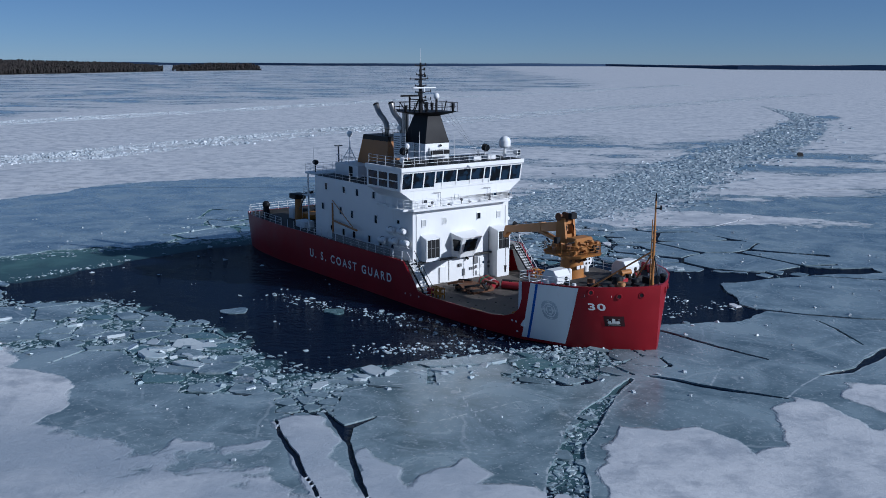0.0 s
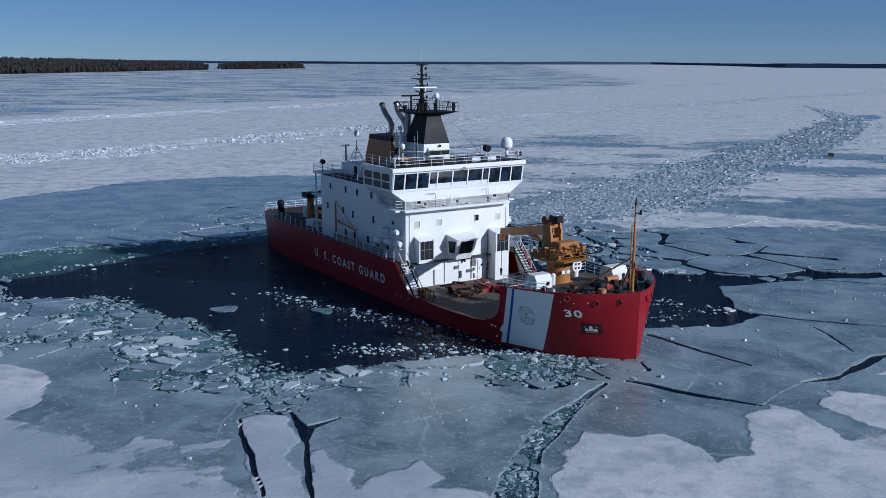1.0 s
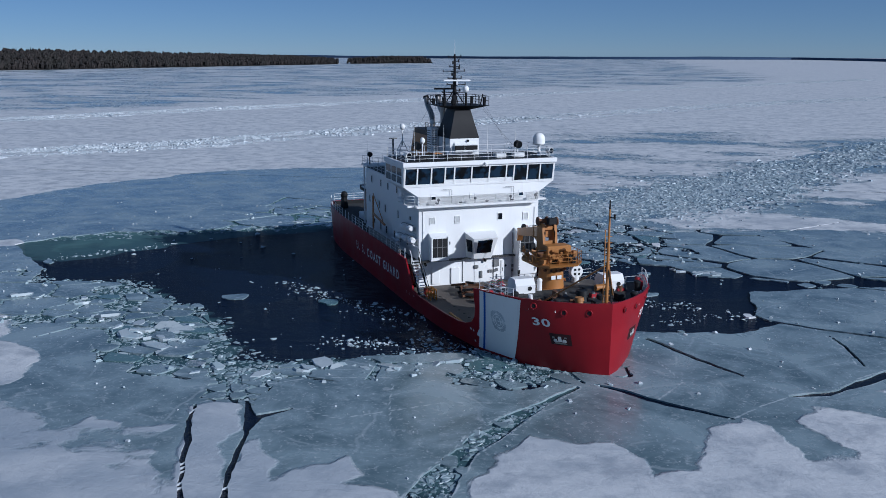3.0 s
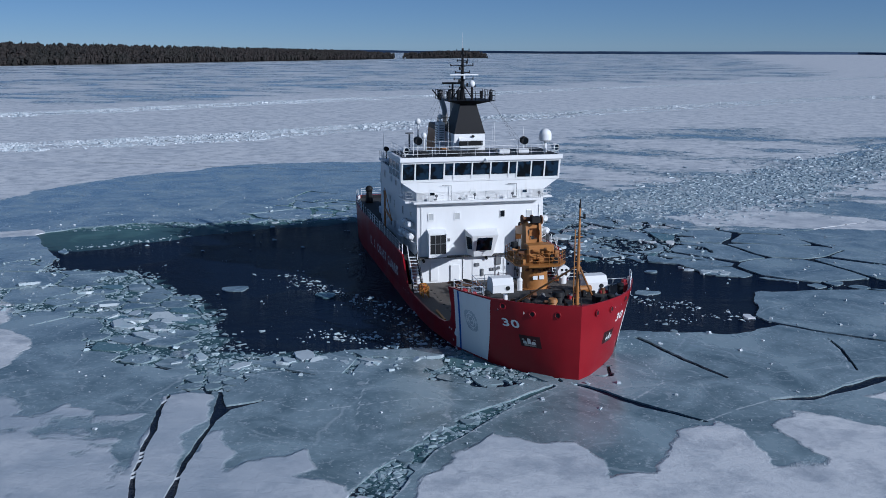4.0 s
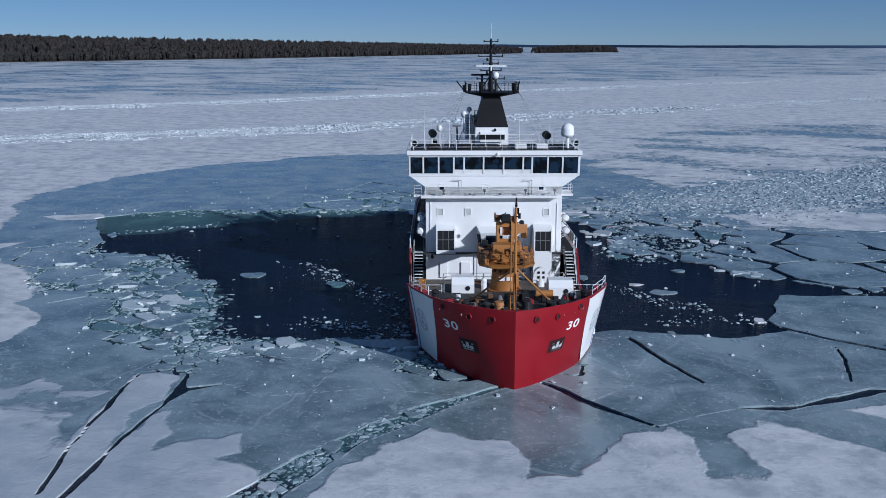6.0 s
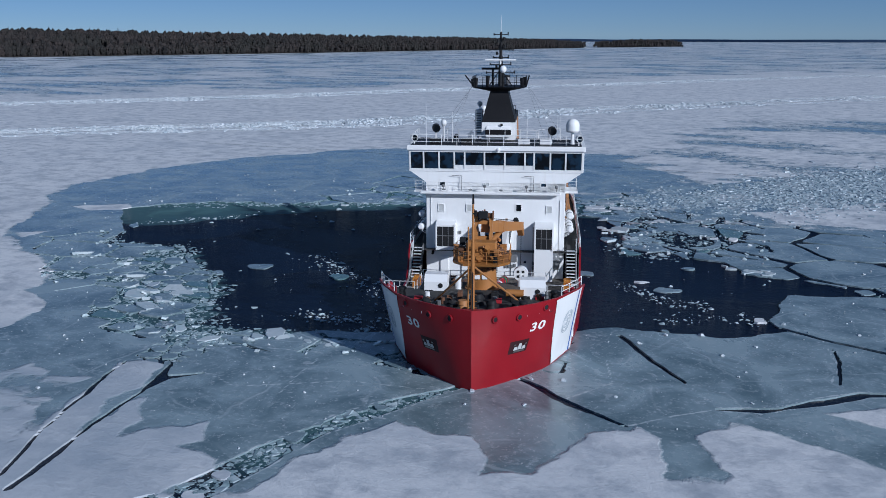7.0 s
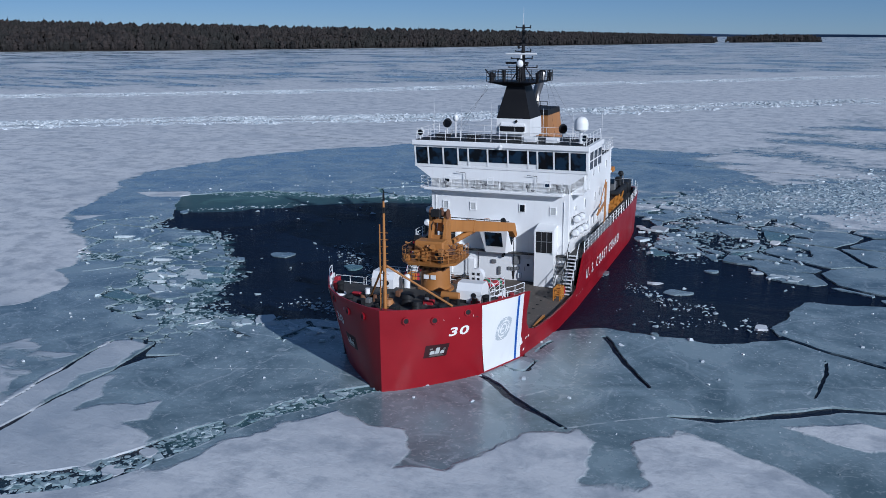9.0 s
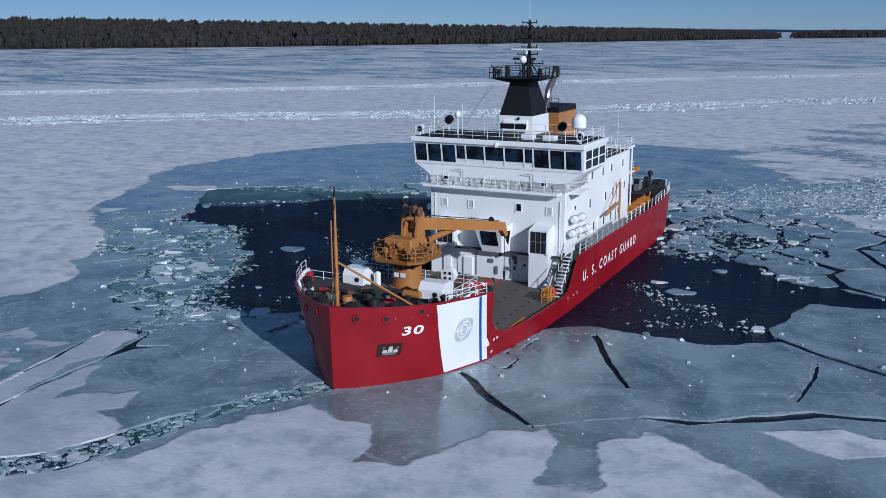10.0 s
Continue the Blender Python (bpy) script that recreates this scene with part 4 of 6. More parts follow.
def lettering(text, size, x, z, side, material, parent, name, lift=0.05, gap=1.0, tall=1.0):
    """Painted letters on the hull's side, laid onto its curve."""
    cu = bpy.data.curves.new(name, "FONT")
    cu.body, cu.size, cu.align_x, cu.align_y, cu.space_character, cu.offset = text, size, "CENTER", "CENTER", gap, 0.026 * size
    tmp = bpy.data.objects.new(name, cu)
    scene.collection.objects.link(tmp)
    bpy.context.view_layer.update()
    me = bpy.data.meshes.new_from_object(tmp.evaluated_get(bpy.context.evaluated_depsgraph_get()))
    bpy.data.objects.remove(tmp)
    for v in me.vertices:
        a, b = v.co.x, v.co.y
        xx = x + side * -a
        zz = z + b * tall
        v.co = (xx, side * (half_breadth(xx, zz) + lift), zz)
    links = [[] for _ in me.vertices]
    for e in me.edges:
        a, b = e.vertices
        links[a].append(b)
        links[b].append(a)
    mark, count = [-1] * len(links), 0
    for v in range(len(links)):
        if mark[v] < 0:
            todo = [v]
            while todo:
                u = todo.pop()
                if mark[u] < 0:
                    mark[u] = count
                    todo += links[u]
            count += 1
    for n in range(count):
        ids = {v: k for k, v in enumerate(u for u in range(len(links)) if mark[u] == n)}
        faces = [[ids[v] for v in f.vertices] for f in me.polygons if mark[f.vertices[0]] == n]
        ob = mesh_object(name, [me.vertices[v].co[:] for v in ids], faces, material)
        ob.parent = parent
    bpy.data.meshes.remove(me)


for side in (-1, 1):
    hull_sheet("white_stripe", ((-6.0, -10.3, 0.3), (-4.15, -8.4, 6.12), side), WHITE, hull, 0.035, 30, 18)
    hull_sheet("blue_stripe", ((-9.5, -9.75, 0.3), (-7.6, -7.85, 6.1), side), BLUE, hull, 0.05, 2, 18)
    lettering("U. S. COAST GUARD", 1.4, -39.25 + 0.55 * side, 2.42, side, WHITE, hull, "letter", gap=1.5)
    lettering("30", 1.14, -3.15, 4.3, side, WHITE, hull, "numeral", gap=1.15, tall=0.82)

# main block of the superstructure
bm = new_bm()
box(bm, -50.3, -28.9, -7.1, 7.1, 1.3, 12.1, 0.05)
house = part("deckhouse", bm, WHITE, ship, "white steel deckhouse with small square windows")


# ---------------------------------------------------------------- superstructure
def pane(parent, x0, x1, y0, y1, z0, z1, frame_mat=WHITE, rim=0.07, deep=0.05, glass=GLASS):
    """A framed window as a part, its pane a sub-part. One of the three sizes is thin."""
    dx, dy, dz = x1 - x0, y1 - y0, z1 - z0
    bm = new_bm()
    if dx < dy:
        for a, b, c, d in ((y0 - rim, y0, z0 - rim, z1 + rim), (y1, y1 + rim, z0 - rim, z1 + rim), (y0, y1, z0 - rim, z0), (y0, y1, z1, z1 + rim)):
            box(bm, x0 - deep, x1 + deep, a, b, c, d)
    else:
        for a, b, c, d in ((x0 - rim, x0, z0 - rim, z1 + rim), (x1, x1 + rim, z0 - rim, z1 + rim), (x0, x1, z0 - rim, z0), (x0, x1, z1, z1 + rim)):
            box(bm, a, b, y0 - deep, y1 + deep, c, d)
    w = part("window", bm, frame_mat, parent)
    part("pane", box(new_bm(), x0, x1, y0, y1, z0, z1), glass, w)
    return w


def make_blind():
    n = Nodes("covered_window")
    return n.set(n.mix(n.noise(n.place(object_space=True), 3, 3), (0.42, 0.43, 0.42), (0.56, 0.57, 0.56)), 0.35)


BLIND = make_blind()
F = -28.9
for y, z, dark in ((-5.55, 8.66, 0), (-2.66, 8.66, 0), (2.42, 8.74, 1), (5.5, 8.62, 0)):
    pane(house, F, F + 0.03, y - 0.25, y + 0.25, z - 0.34, z + 0.34, glass=GLASS if dark else BLIND)
for side in (-1, 1):
    y = side * 7.1
    for x, z, h in ((-47.4, 11.0, 0.4), (-43.2, 11.0, 0.4), (-36.6, 11.1, 0.4), (-48.3, 8.4, 0.4), (-44.0, 8.3, 0.45), (-41.4, 8.2, 0.45), (-36.2, 8.3, 0.45), (-46.2, 5.9, 0.3), (-43.4, 5.7, 0.45),
                    (-41.0, 5.7, 0.45), (-37.6, 5.7, 0.45), (-35.2, 5.7, 0.45), (-32.8, 5.8, 0.45), (-31.6, 8.6, 0.2), (-40.2, 11.0, 0.4)):
        pane(house, x - 0.26, x + 0.26, y + min(side, 0) * 0.03, y + max(side, 0) * 0.03, z - h, z + h)
    # doors on the side deck
    bm = box(new_bm(), -39.8, -39.0, y - 0.04, y + 0.04, 4.5, 6.5, 0.03)
    part("side_door", bm, WHITE, house)
# door and small fittings on the front
door = part("front_door", box(new_bm(), F, F + 0.08, 2.6, 3.7, 1.5, 3.75, 0.04), WHITE, house, "white steel weathertight door")
part("door_port", rod(new_bm(), (F + 0.08, 3.15, 3.1), (F + 0.12, 3.15, 3.1), 0.14, 10), GLASS, door)
part("door_handle", rod(new_bm(), (F + 0.1, 2.8, 2.5), (F + 0.1, 2.8, 2.9), 0.03), STEEL, door)
for y, z in ((1.2, 2.6), (1.5, 2.6), (1.8, 2.6), (2.1, 2.7), (4.0, 3.0), (4.0, 2.5), (-3.6, 6.1)):
    part("junction_box", box(new_bm(), F, F + 0.14, y - 0.13, y + 0.13, z - 0.16, z + 0.16, 0.02), GREY, house)
for y in (-6.4, 0.6):
    part("floodlight", rod(new_bm(), (F, y, 4.0), (F + 0.35, y, 3.85), 0.14, 8), DARK, house)


def vent_box(y0, y1, z0, z1, reach, label):
    """A boxed-out window bay with a slatted front."""
    bm = new_bm()
    prism(bm, [(F, y0, z0), (F, y1, z0), (F + reach, y1, z0), (F + reach, y0, z0)], [(F, y0, z1 + 0.35), (F, y1, z1 + 0.35), (F + reach, y1, z1), (F + reach, y0, z1)])
    bmesh.ops.recalc_face_normals(bm, faces=bm.faces)
    bay = part("louvre_bay", bm, WHITE, house, label)
    zb = max(z0, z1 - 2.5) + 0.3
    x = F + reach
    part("louvre_screen", box(new_bm(), x, x + 0.04, y0 + 0.14, y1 - 0.14, zb, z1 - 0.15), DARK, bay)
    n = 3
    for i in range(1, n):
        yy = y0 + 0.14 + (y1 - y0 - 0.28) * i / n
        part("mullion", box(new_bm(), x + 0.04, x + 0.09, yy - 0.03, yy + 0.03, zb, z1 - 0.15), GREY, bay)
    part("transom", box(new_bm(), x + 0.04, x + 0.08, y0 + 0.14, y1 - 0.14, (zb + z1) / 2 - 0.03, (zb + z1) / 2 + 0.03), GREY, bay)
    for k in (-1, 1):
        yy = y0 + 0.07 if k < 0 else y1 - 0.07
        part("bay_jamb", box(new_bm(), x, x + 0.12, yy - 0.07, yy + 0.07, zb - 0.1, z1), WHITE, bay)


vent_box(-6.0, -4.0, 4.4, 7.0, 1.0, "white boxed bay with dark louvre")
vent_box(4.1, 6.0, 1.4, 7.0, 1.5, "white deck-to-wall trunk with dark louvre")
# crane control cab on the front wall, wider at its head
bm = new_bm()
prism(bm, [(F, -1.5, 4.2), (F, 1.5, 4.2), (F + 0.9, 1.0, 4.3), (F + 0.9, -1.0, 4.3)], [(F, -1.8, 7.2), (F, 1.8, 7.2), (F + 1.9, 1.45, 6.75), (F + 1.9, -1.45, 6.75)])
bmesh.ops.recalc_face_normals(bm, faces=bm.faces)
cab = part("control_cab", bm, WHITE, house, "white overhanging control cab with dark slanted windows")


def slanted(y0, y1, z0, z1, parent, name, x_at, mat=GLASS, rim=0.0):
    bm = new_bm()
    q = [bm.verts.new((x_at(z), y, z)) for y, z in ((y0, z0), (y1, z0), (y1, z1), (y0, z1))]
    bm.faces.new(q)
    r = bmesh.ops.extrude_face_region(bm, geom=bm.faces[:])
    bmesh.ops.translate(bm, vec=(0.03, 0, 0), verts=[v for v in r["geom"] if isinstance(v, bmesh.types.BMVert)])
    bmesh.ops.recalc_face_normals(bm, faces=bm.faces)
    return part(name, bm, mat, parent)


cab_x = lambda z: F + 0.91 + (z - 4.3) / 2.45
slanted(-0.85, 0.85, 5.0, 6.5, cab, "pane", cab_x)
for side in (-1, 1):
    bm = new_bm()
    vs = [bm.verts.new(p) for p in ((F + 0.4, side * 1.52, 5.1), (F + 1.0, side * 1.22, 5.1), (F + 1.5, side * 1.45, 6.5), (F + 0.5, side * 1.72, 6.5))]
    bm.faces.new(vs)
    r = bmesh.ops.extrude_face_region(bm, geom=bm.faces[:])
    bmesh.ops.translate(bm, vec=(0, side * 0.05, 0), verts=[v for v in r["geom"] if isinstance(v, bmesh.types.BMVert)])
    bmesh.ops.recalc_face_normals(bm, faces=bm.faces)
    part("side_pane", bm, GLASS, cab)

# walkway round the front of the bridge
bm = new_bm()
box(bm, -35.4, -28.05, -7.6, 6.6, 10.2, 10.42, 0.03)
box(bm, -32.6, -28.9, -8.35, -7.6, 10.2, 10.42, 0.03)
box(bm, -32.6, -29.6, 6.6, 8.35, 10.2, 10.42, 0.03)
walkway = part("walkway", bm, WHITE, house, "white steel walkway")
part("walkway_rail", rail([(-32.5, -8.25, 10.42), (-29, -8.25, 10.42), (-29, -7.5, 10.42), (-28.12, -7.2, 10.42), (-28.12, 6.5, 10.42), (-29.6, 6.7, 10.42), (-29.7, 8.25, 10.42), (-32.5, 8.25, 10.42)],
                          1.0, 3, 0.022, 1.3), WHITE, walkway)
for y in (-5.2, -2.5, 0.6, 3.6):
    part("deck_light", ball(new_bm(), (-28.3, y, 10.65), 0.2, 8, 0.6), GREY, walkway)

# the bridge
bridge_x = lambda z: -28.85 + max(0.0, z - 12.5) * 0.17
bm = prism(new_bm(), [(bridge_x(z), y, z) for y, z in ((-8.85, 12.5), (8.85, 12.5), (8.85, 14.6), (-8.85, 14.6))], [(-35.4, y, z) for y, z in ((-8.85, 12.5), (8.85, 12.5), (8.85, 14.6), (-8.85, 14.6))])
prism(bm, [(-28.85, y, z) for y, z in ((-7.1, 11.3), (7.1, 11.3), (8.85, 12.5), (-8.85, 12.5))], [(-35.4, y, z) for y, z in ((-7.1, 11.3), (7.1, 11.3), (8.85, 12.5), (-8.85, 12.5))])
bmesh.ops.recalc_face_normals(bm, faces=bm.faces)
bridge = part("bridge", bm, WHITE, ship, "white bridge with a band of dark windows")
part("bridge_front", box(new_bm(), -35.3, -28.9, -7.1, 7.1, 10.42, 11.6), WHITE, bridge)
DIVS = (-8.7, -7.3, -5.72, -4.16, -3.1, -1.1, 0.96, 2.98, 3.9, 5.52, 7.05, 8.7)
for i, (a, b) in enumerate(zip(DIVS, DIVS[1:])):
    low = 13.12 if 3 <= i <= 7 else 12.72
    slanted(a + 0.09, b - 0.09, low, 14.42, bridge, "pane", lambda z: bridge_x(z) + 0.012)
for a in DIVS:
    slanted(a - 0.075, a + 0.075, 12.6, 14.5, bridge, "mullion", lambda z: bridge_x(z) + 0.03, WHITE)
slanted(-8.8, 8.8, 12.42, 12.64, bridge, "window_sill", lambda z: bridge_x(z) + 0.03, WHITE)
for side in (-1, 1):
    for x0, x1 in ((-30.9, -29.2), (-32.9, -31.2), (-35.0, -33.2)):
        for z0, z1 in ((12.75, 13.5), (13.62, 14.4)):
            y = side * 8.85
            pane(bridge, x0, x1, min(y, y + side * 0.02), max(y, y + side * 0.02), z0, z1, rim=0.04, deep=0.02)
for y, light in ((-5.4, 0), (-0.9, 1), (4.9, 0)):
    pane(bridge, F, F + 0.03, y - 0.25, y + 0.25, 10.95, 11.55, glass=BLIND if light else GLASS)
roof = part("bridge_roof", box(new_bm(), -35.6, -28.3, -9.0, 9.0, 14.6, 15.1, 0.05), WHITE, ship, "flat white bridge roof with rails")
part("roof_deck", box(new_bm(), -35.4, -28.5, -8.6, 8.6, 15.09, 15.14), DARK, roof)
part("roof_rail", rail([(-35.3, -8.6, 15.1), (-28.6, -8.6, 15.1), (-28.6, 8.6, 15.1), (-35.3, 8.6, 15.1)], 1.05, 3, 0.026, 1.5), WHITE, roof)
part("inner_rail", rail([(-33.2, -6.5, 15.14), (-31.5, -4, 15.14), (-31.5, 4, 15.14), (-33.2, 6.5, 15.14)], 1.3, 2, 0.024, 1.6), WHITE, roof)
# radar dome, searchlights, aerials on the roof
bm = rod(new_bm(), (-30.4, 7.7, 15.1), (-30.4, 7.7, 16.4), 0.22, 10, 0.14)
dome = part("satellite_dome", bm, WHITE, roof, "white satellite dome on a pedestal")
bm = rod(new_bm(), (-30.4, 7.7, 16.35), (-30.4, 7.7, 16.5), 0.55, 16, 0.68)
rod(bm, (-30.4, 7.7, 16.5), (-30.4, 7.7, 17.05), 0.68, 16)
ball(bm, (-30.4, 7.7, 17.05), 0.68, 16)
part("dome_shell", bm, WHITE, dome)
for x, y, z, r, m in ((-29.0, -8.3, 15.9, 0.34, WHITE), (-29.0, 8.3, 15.9, 0.34, WHITE), (-31.6, -6.4, 16.6, 0.42, DARK), (-31.6, 5.6, 16.4, 0.42, DARK)):
    bm = rod(new_bm(), (x, y, 15.1), (x, y, z), 0.07, 6)
    light = part("searchlight", bm, WHITE, roof, "swivelling searchlight on a post")
    part("lamp_drum", rod(new_bm(), (x - 0.25, y, z), (x + 0.3, y + 0.1, z - 0.08), r, 14), m, light)
    part("lamp_lens", rod(new_bm(), (x + 0.3, y + 0.1, z - 0.08), (x + 0.34, y + 0.1, z - 0.085), r * 0.85, 14), GLASS, light)
for x, y, h in ((-30, -7.2, 4.0), (-31, -4.6, 3.2), (-33.5, 6.2, 2.6), (-34, -2.4, 3.4), (-34.2, 3.0, 3.0)):
    part("whip_aerial", rod(new_bm(), (x, y, 15.1), (x, y, 15.1 + h), 0.035, 5, 0.012), WHITE, roof)
bm = rod(new_bm(), (-32, -5.6, 15.1), (-32, -5.6, 16.9), 0.08, 6)
ball(bm, (-32, -5.6, 17.05), 0.3, 10, 1.25)
part("aerial_dome", bm, WHITE, roof)
for y in (-6.2, -3.0, 2.8, 5.0):
    part("roof_locker", box(new_bm(), -30.6, -29.6, y - 0.6, y + 0.6, 15.14, 15.62, 0.04), DARK if y < 0 else WHITE, roof)
part("wind_sensor", rod(rod(new_bm(), (-28.5, 0.3, 14.9), (-28.1, 0.3, 14.7), 0.12, 8), (-28.1, 0.3, 14.7), (-28.0, 0.4, 14.6), 0.18, 8), WHITE, roof)
# wall aerials under the windows
for y in (-3.4, 3.9):
    bm = rod(new_bm(), (F + 0.3, y, 10.5), (F + 0.3, y, 12.0), 0.03, 5)
    rod(bm, (F + 0.3, y, 12.0), (F + 0.3, y - 1.0, 12.05), 0.03, 5)
    part("lamp_bracket", bm, GREY, bridge)

for y in (-5.2, -1.0, 3.2, 6.2):
    lamp = rod(new_bm(), (F + 1.05, y, 10.62), (F + 1.05, y, 11.0), 0.04, 5)
    part("deck_lamp", ball(lamp, (F + 1.1, y, 11.1), 0.17, 8), GREY, bridge)
# conduits and brackets on the lower front wall
for y, z0, z1 in ((-6.6, 4.6, 9.8), (-2.0, 1.6, 4.0), (1.7, 1.6, 4.1), (3.95, 1.6, 6.8), (6.6, 2.0, 9.6)):
    part("wall_pipe", rod(new_bm(), (F + 0.07, y, z0), (F + 0.07, y, z1), 0.035, 5), WHITE if z1 > 7 else GREY, house)
for y, z, w, h, m in ((2.0, 3.5, 0.32, 0.4, GREY), (2.3, 1.95, 0.2, 0.28, WHITE), (-2.9, 2.4, 0.5, 0.9, WHITE), (-5.2, 2.6, 0.42, 0.95, WHITE), (6.4, 2.9, 0.3, 0.5, GREY), (0.2, 2.3, 0.14, 0.4, GREY), (-0.4, 3.2, 0.25, 0.18, GREY)):
    part("wall_locker", box(new_bm(), F, F + 0.18, y - w, y + w, z - h, z + h, 0.03), m, house)

# deck rails on top of the main block
part("upper_deck", box(new_bm(), -50.2, -35.5, -6.9, 6.9, 12.08, 12.14), DARK, house)
part("upper_rail", rail([(-35.6, -6.95, 12.1), (-50.2, -6.95, 12.1), (-50.2, 6.95, 12.1), (-35.6, 6.95, 12.1)], 1.05, 3, 0.026, 1.6), WHITE, house)
aft_house = part("machinery_house", box(new_bm(), -50.0, -44.6, -4.2, 4.2, 12.1, 13.6, 0.05), WHITE, ship, "low white house behind the funnel")
part("house_rail", rail([(-44.7, -4.1, 13.6), (-49.9, -4.1, 13.6), (-49.9, 4.1, 13.6), (-44.7, 4.1, 13.6)], 1.0, 3, 0.024, 1.4), WHITE, aft_house)
part("house_door", box(new_bm(), -46.6, -45.8, -4.24, -4.18, 12.15, 13.4), DARK, aft_house)
platform = part("signal_platform", box(new_bm(), -53.2, -50.3, -6.9, 6.9, 12.05, 12.3, 0.03), WHITE, ship, "white platform aft of the deckhouse")
part("platform_rail", rail([(-50.4, -6.8, 12.3), (-53.1, -6.8, 12.3), (-53.1, 6.8, 12.3), (-50.4, 6.8, 12.3)], 1.0, 3, 0.024, 1.3), WHITE, platform)
for y in (-6.6, 6.6):
    part("platform_post", rod(new_bm(), (-52.9, y, 4.4), (-52.9, y, 12.1), 0.12, 8), WHITE, platform)
part("lower_platform", box(new_bm(), -54.5, -50.3, -6.6, 6.6, 9.0, 9.15), WHITE, platform)
part("lower_rail", rail([(-50.4, -6.5, 9.15), (-54.4, -6.5, 9.15), (-54.4, 6.5, 9.15), (-50.4, 6.5, 9.15)], 1.0, 3, 0.024, 1.3), WHITE, platform)
part("signal_lamp", rod(rod(new_bm(), (-51.6, -6.2, 12.3), (-51.6, -6.2, 13.5), 0.07, 6), (-51.8, -6.2, 13.6), (-51.3, -6.2, 13.6), 0.32, 10), DARK, platform)
part("whip_aerial", rod(new_bm(), (-51.3, -6.6, 12.3), (-51.3, -6.6, 15.8), 0.035, 5, 0.012), WHITE, platform)
part("whip_aerial", rod(new_bm(), (-47.0, 6.6, 12.1), (-47.0, 6.6, 16.6), 0.035, 5, 0.012), WHITE, house)

# tripod mast with its small dome
bm = new_bm()
for dx, dy in ((-0.9, -0.8), (0.9, -0.8), (0.0, 1.0)):
    rod(bm, (-48.9 + dx, -2.6 + dy, 13.6), (-48.9, -2.6, 15.6), 0.05, 5)
rod(bm, (-48.9, -2.6, 14.9), (-48.9, -2.6, 17.0), 0.08, 6)
for z in (14.2, 14.8):
    w = (15.6 - z) / 2
    for a, b in (((-0.9, -0.8), (0.9, -0.8)), ((0.9, -0.8), (0.0, 1.0)), ((0.0, 1.0), (-0.9, -0.8))):
        rod(bm, (-48.9 + a[0] * w, -2.6 + a[1] * w, z), (-48.9 + b[0] * w, -2.6 + b[1] * w, z), 0.03, 4)
tripod = part("tripod_mast", bm, WHITE, ship, "white tripod mast with small dome")
part("mast_dome", ball(new_bm(), (-48.9, -2.6, 17.25), 0.36, 12, 1.15), WHITE, tripod)
bm = rod(new_bm(), (-50.4, -3.4, 13.6), (-50.4, -3.4, 15.6), 0.12, 6)
box(bm, -50.6, -50.2, -3.9, -2.9, 15.6, 15.75)
part("radar_post", bm, GREY, tripod)

# funnel
ring = lambda x0, x1, y, z: [(x0, -y, z), (x1, -y, z), (x1, y, z), (x0, y, z)]
bm = prism(new_bm(), ring(-49.2, -41.7, 1.75, 12.1), ring(-47.4, -41.7, 1.6, 16.7))
bmesh.ops.recalc_face_normals(bm, faces=bm.faces)
funnel = part("funnel", bm, BUFF_DULL, ship, "buff funnel with black cap and steel exhausts")
bm = prism(new_bm(), ring(-47.42, -41.68, 1.62, 16.7), ring(-47.2, -41.68, 1.6, 17.3))
part("funnel_cap", bm, BLACK, funnel)
part("funnel_rail", rail([(-43.0, -1.5, 17.3), (-41.8, -1.5, 17.3), (-41.8, 1.5, 17.3)], 0.9, 2, 0.03, 0.7), BLACK, funnel)


def bent_pipe(points, r, n=10):
    bm = new_bm()
    rings = []
    for i, p in enumerate(points):
        a, b = Vector(points[max(0, i - 1)]), Vector(points[min(len(points) - 1, i + 1)])
        q = (b - a).to_track_quat("Z", "Y")
        rings.append([bm.verts.new(Vector(p) + q @ Vector((r * math.cos(2 * math.pi * k / n), r * math.sin(2 * math.pi * k / n), 0))) for k in range(n)])
    for s, t in zip(rings, rings[1:]):
        for k in range(n):
            bm.faces.new((s[k], s[(k + 1) % n], t[(k + 1) % n], t[k]))
    bm.faces.new(rings[0][::-1])
    return bm


for x, y, h in ((-43.6, -0.4, 0.0), (-41.4, 0.4, 0.2)):
    p = part("exhaust_pipe", bent_pipe([(x, y, 17.2), (x, y, 18.3), (x - 0.15, y, 18.8), (x - 0.7, y, 19.35), (x - 1.4, y, 19.8), (x - 1.95, y, 20.3), (x - 2.3, y, 20.9), (x - 2.45, y, 21.1 + h)], 0.34), STEEL, funnel, "curved bare steel exhaust pipe")
    part("pipe_mouth", rod(new_bm(), (x - 2.36, y, 20.95 + h), (x - 2.47, y, 21.15 + h), 0.37, 10), BLACK, p)
part("exhaust_pipe", rod(new_bm(), (-39.6, -0.4, 17.0), (-39.6, -0.4, 20.4), 0.4, 12), STEEL, funnel)

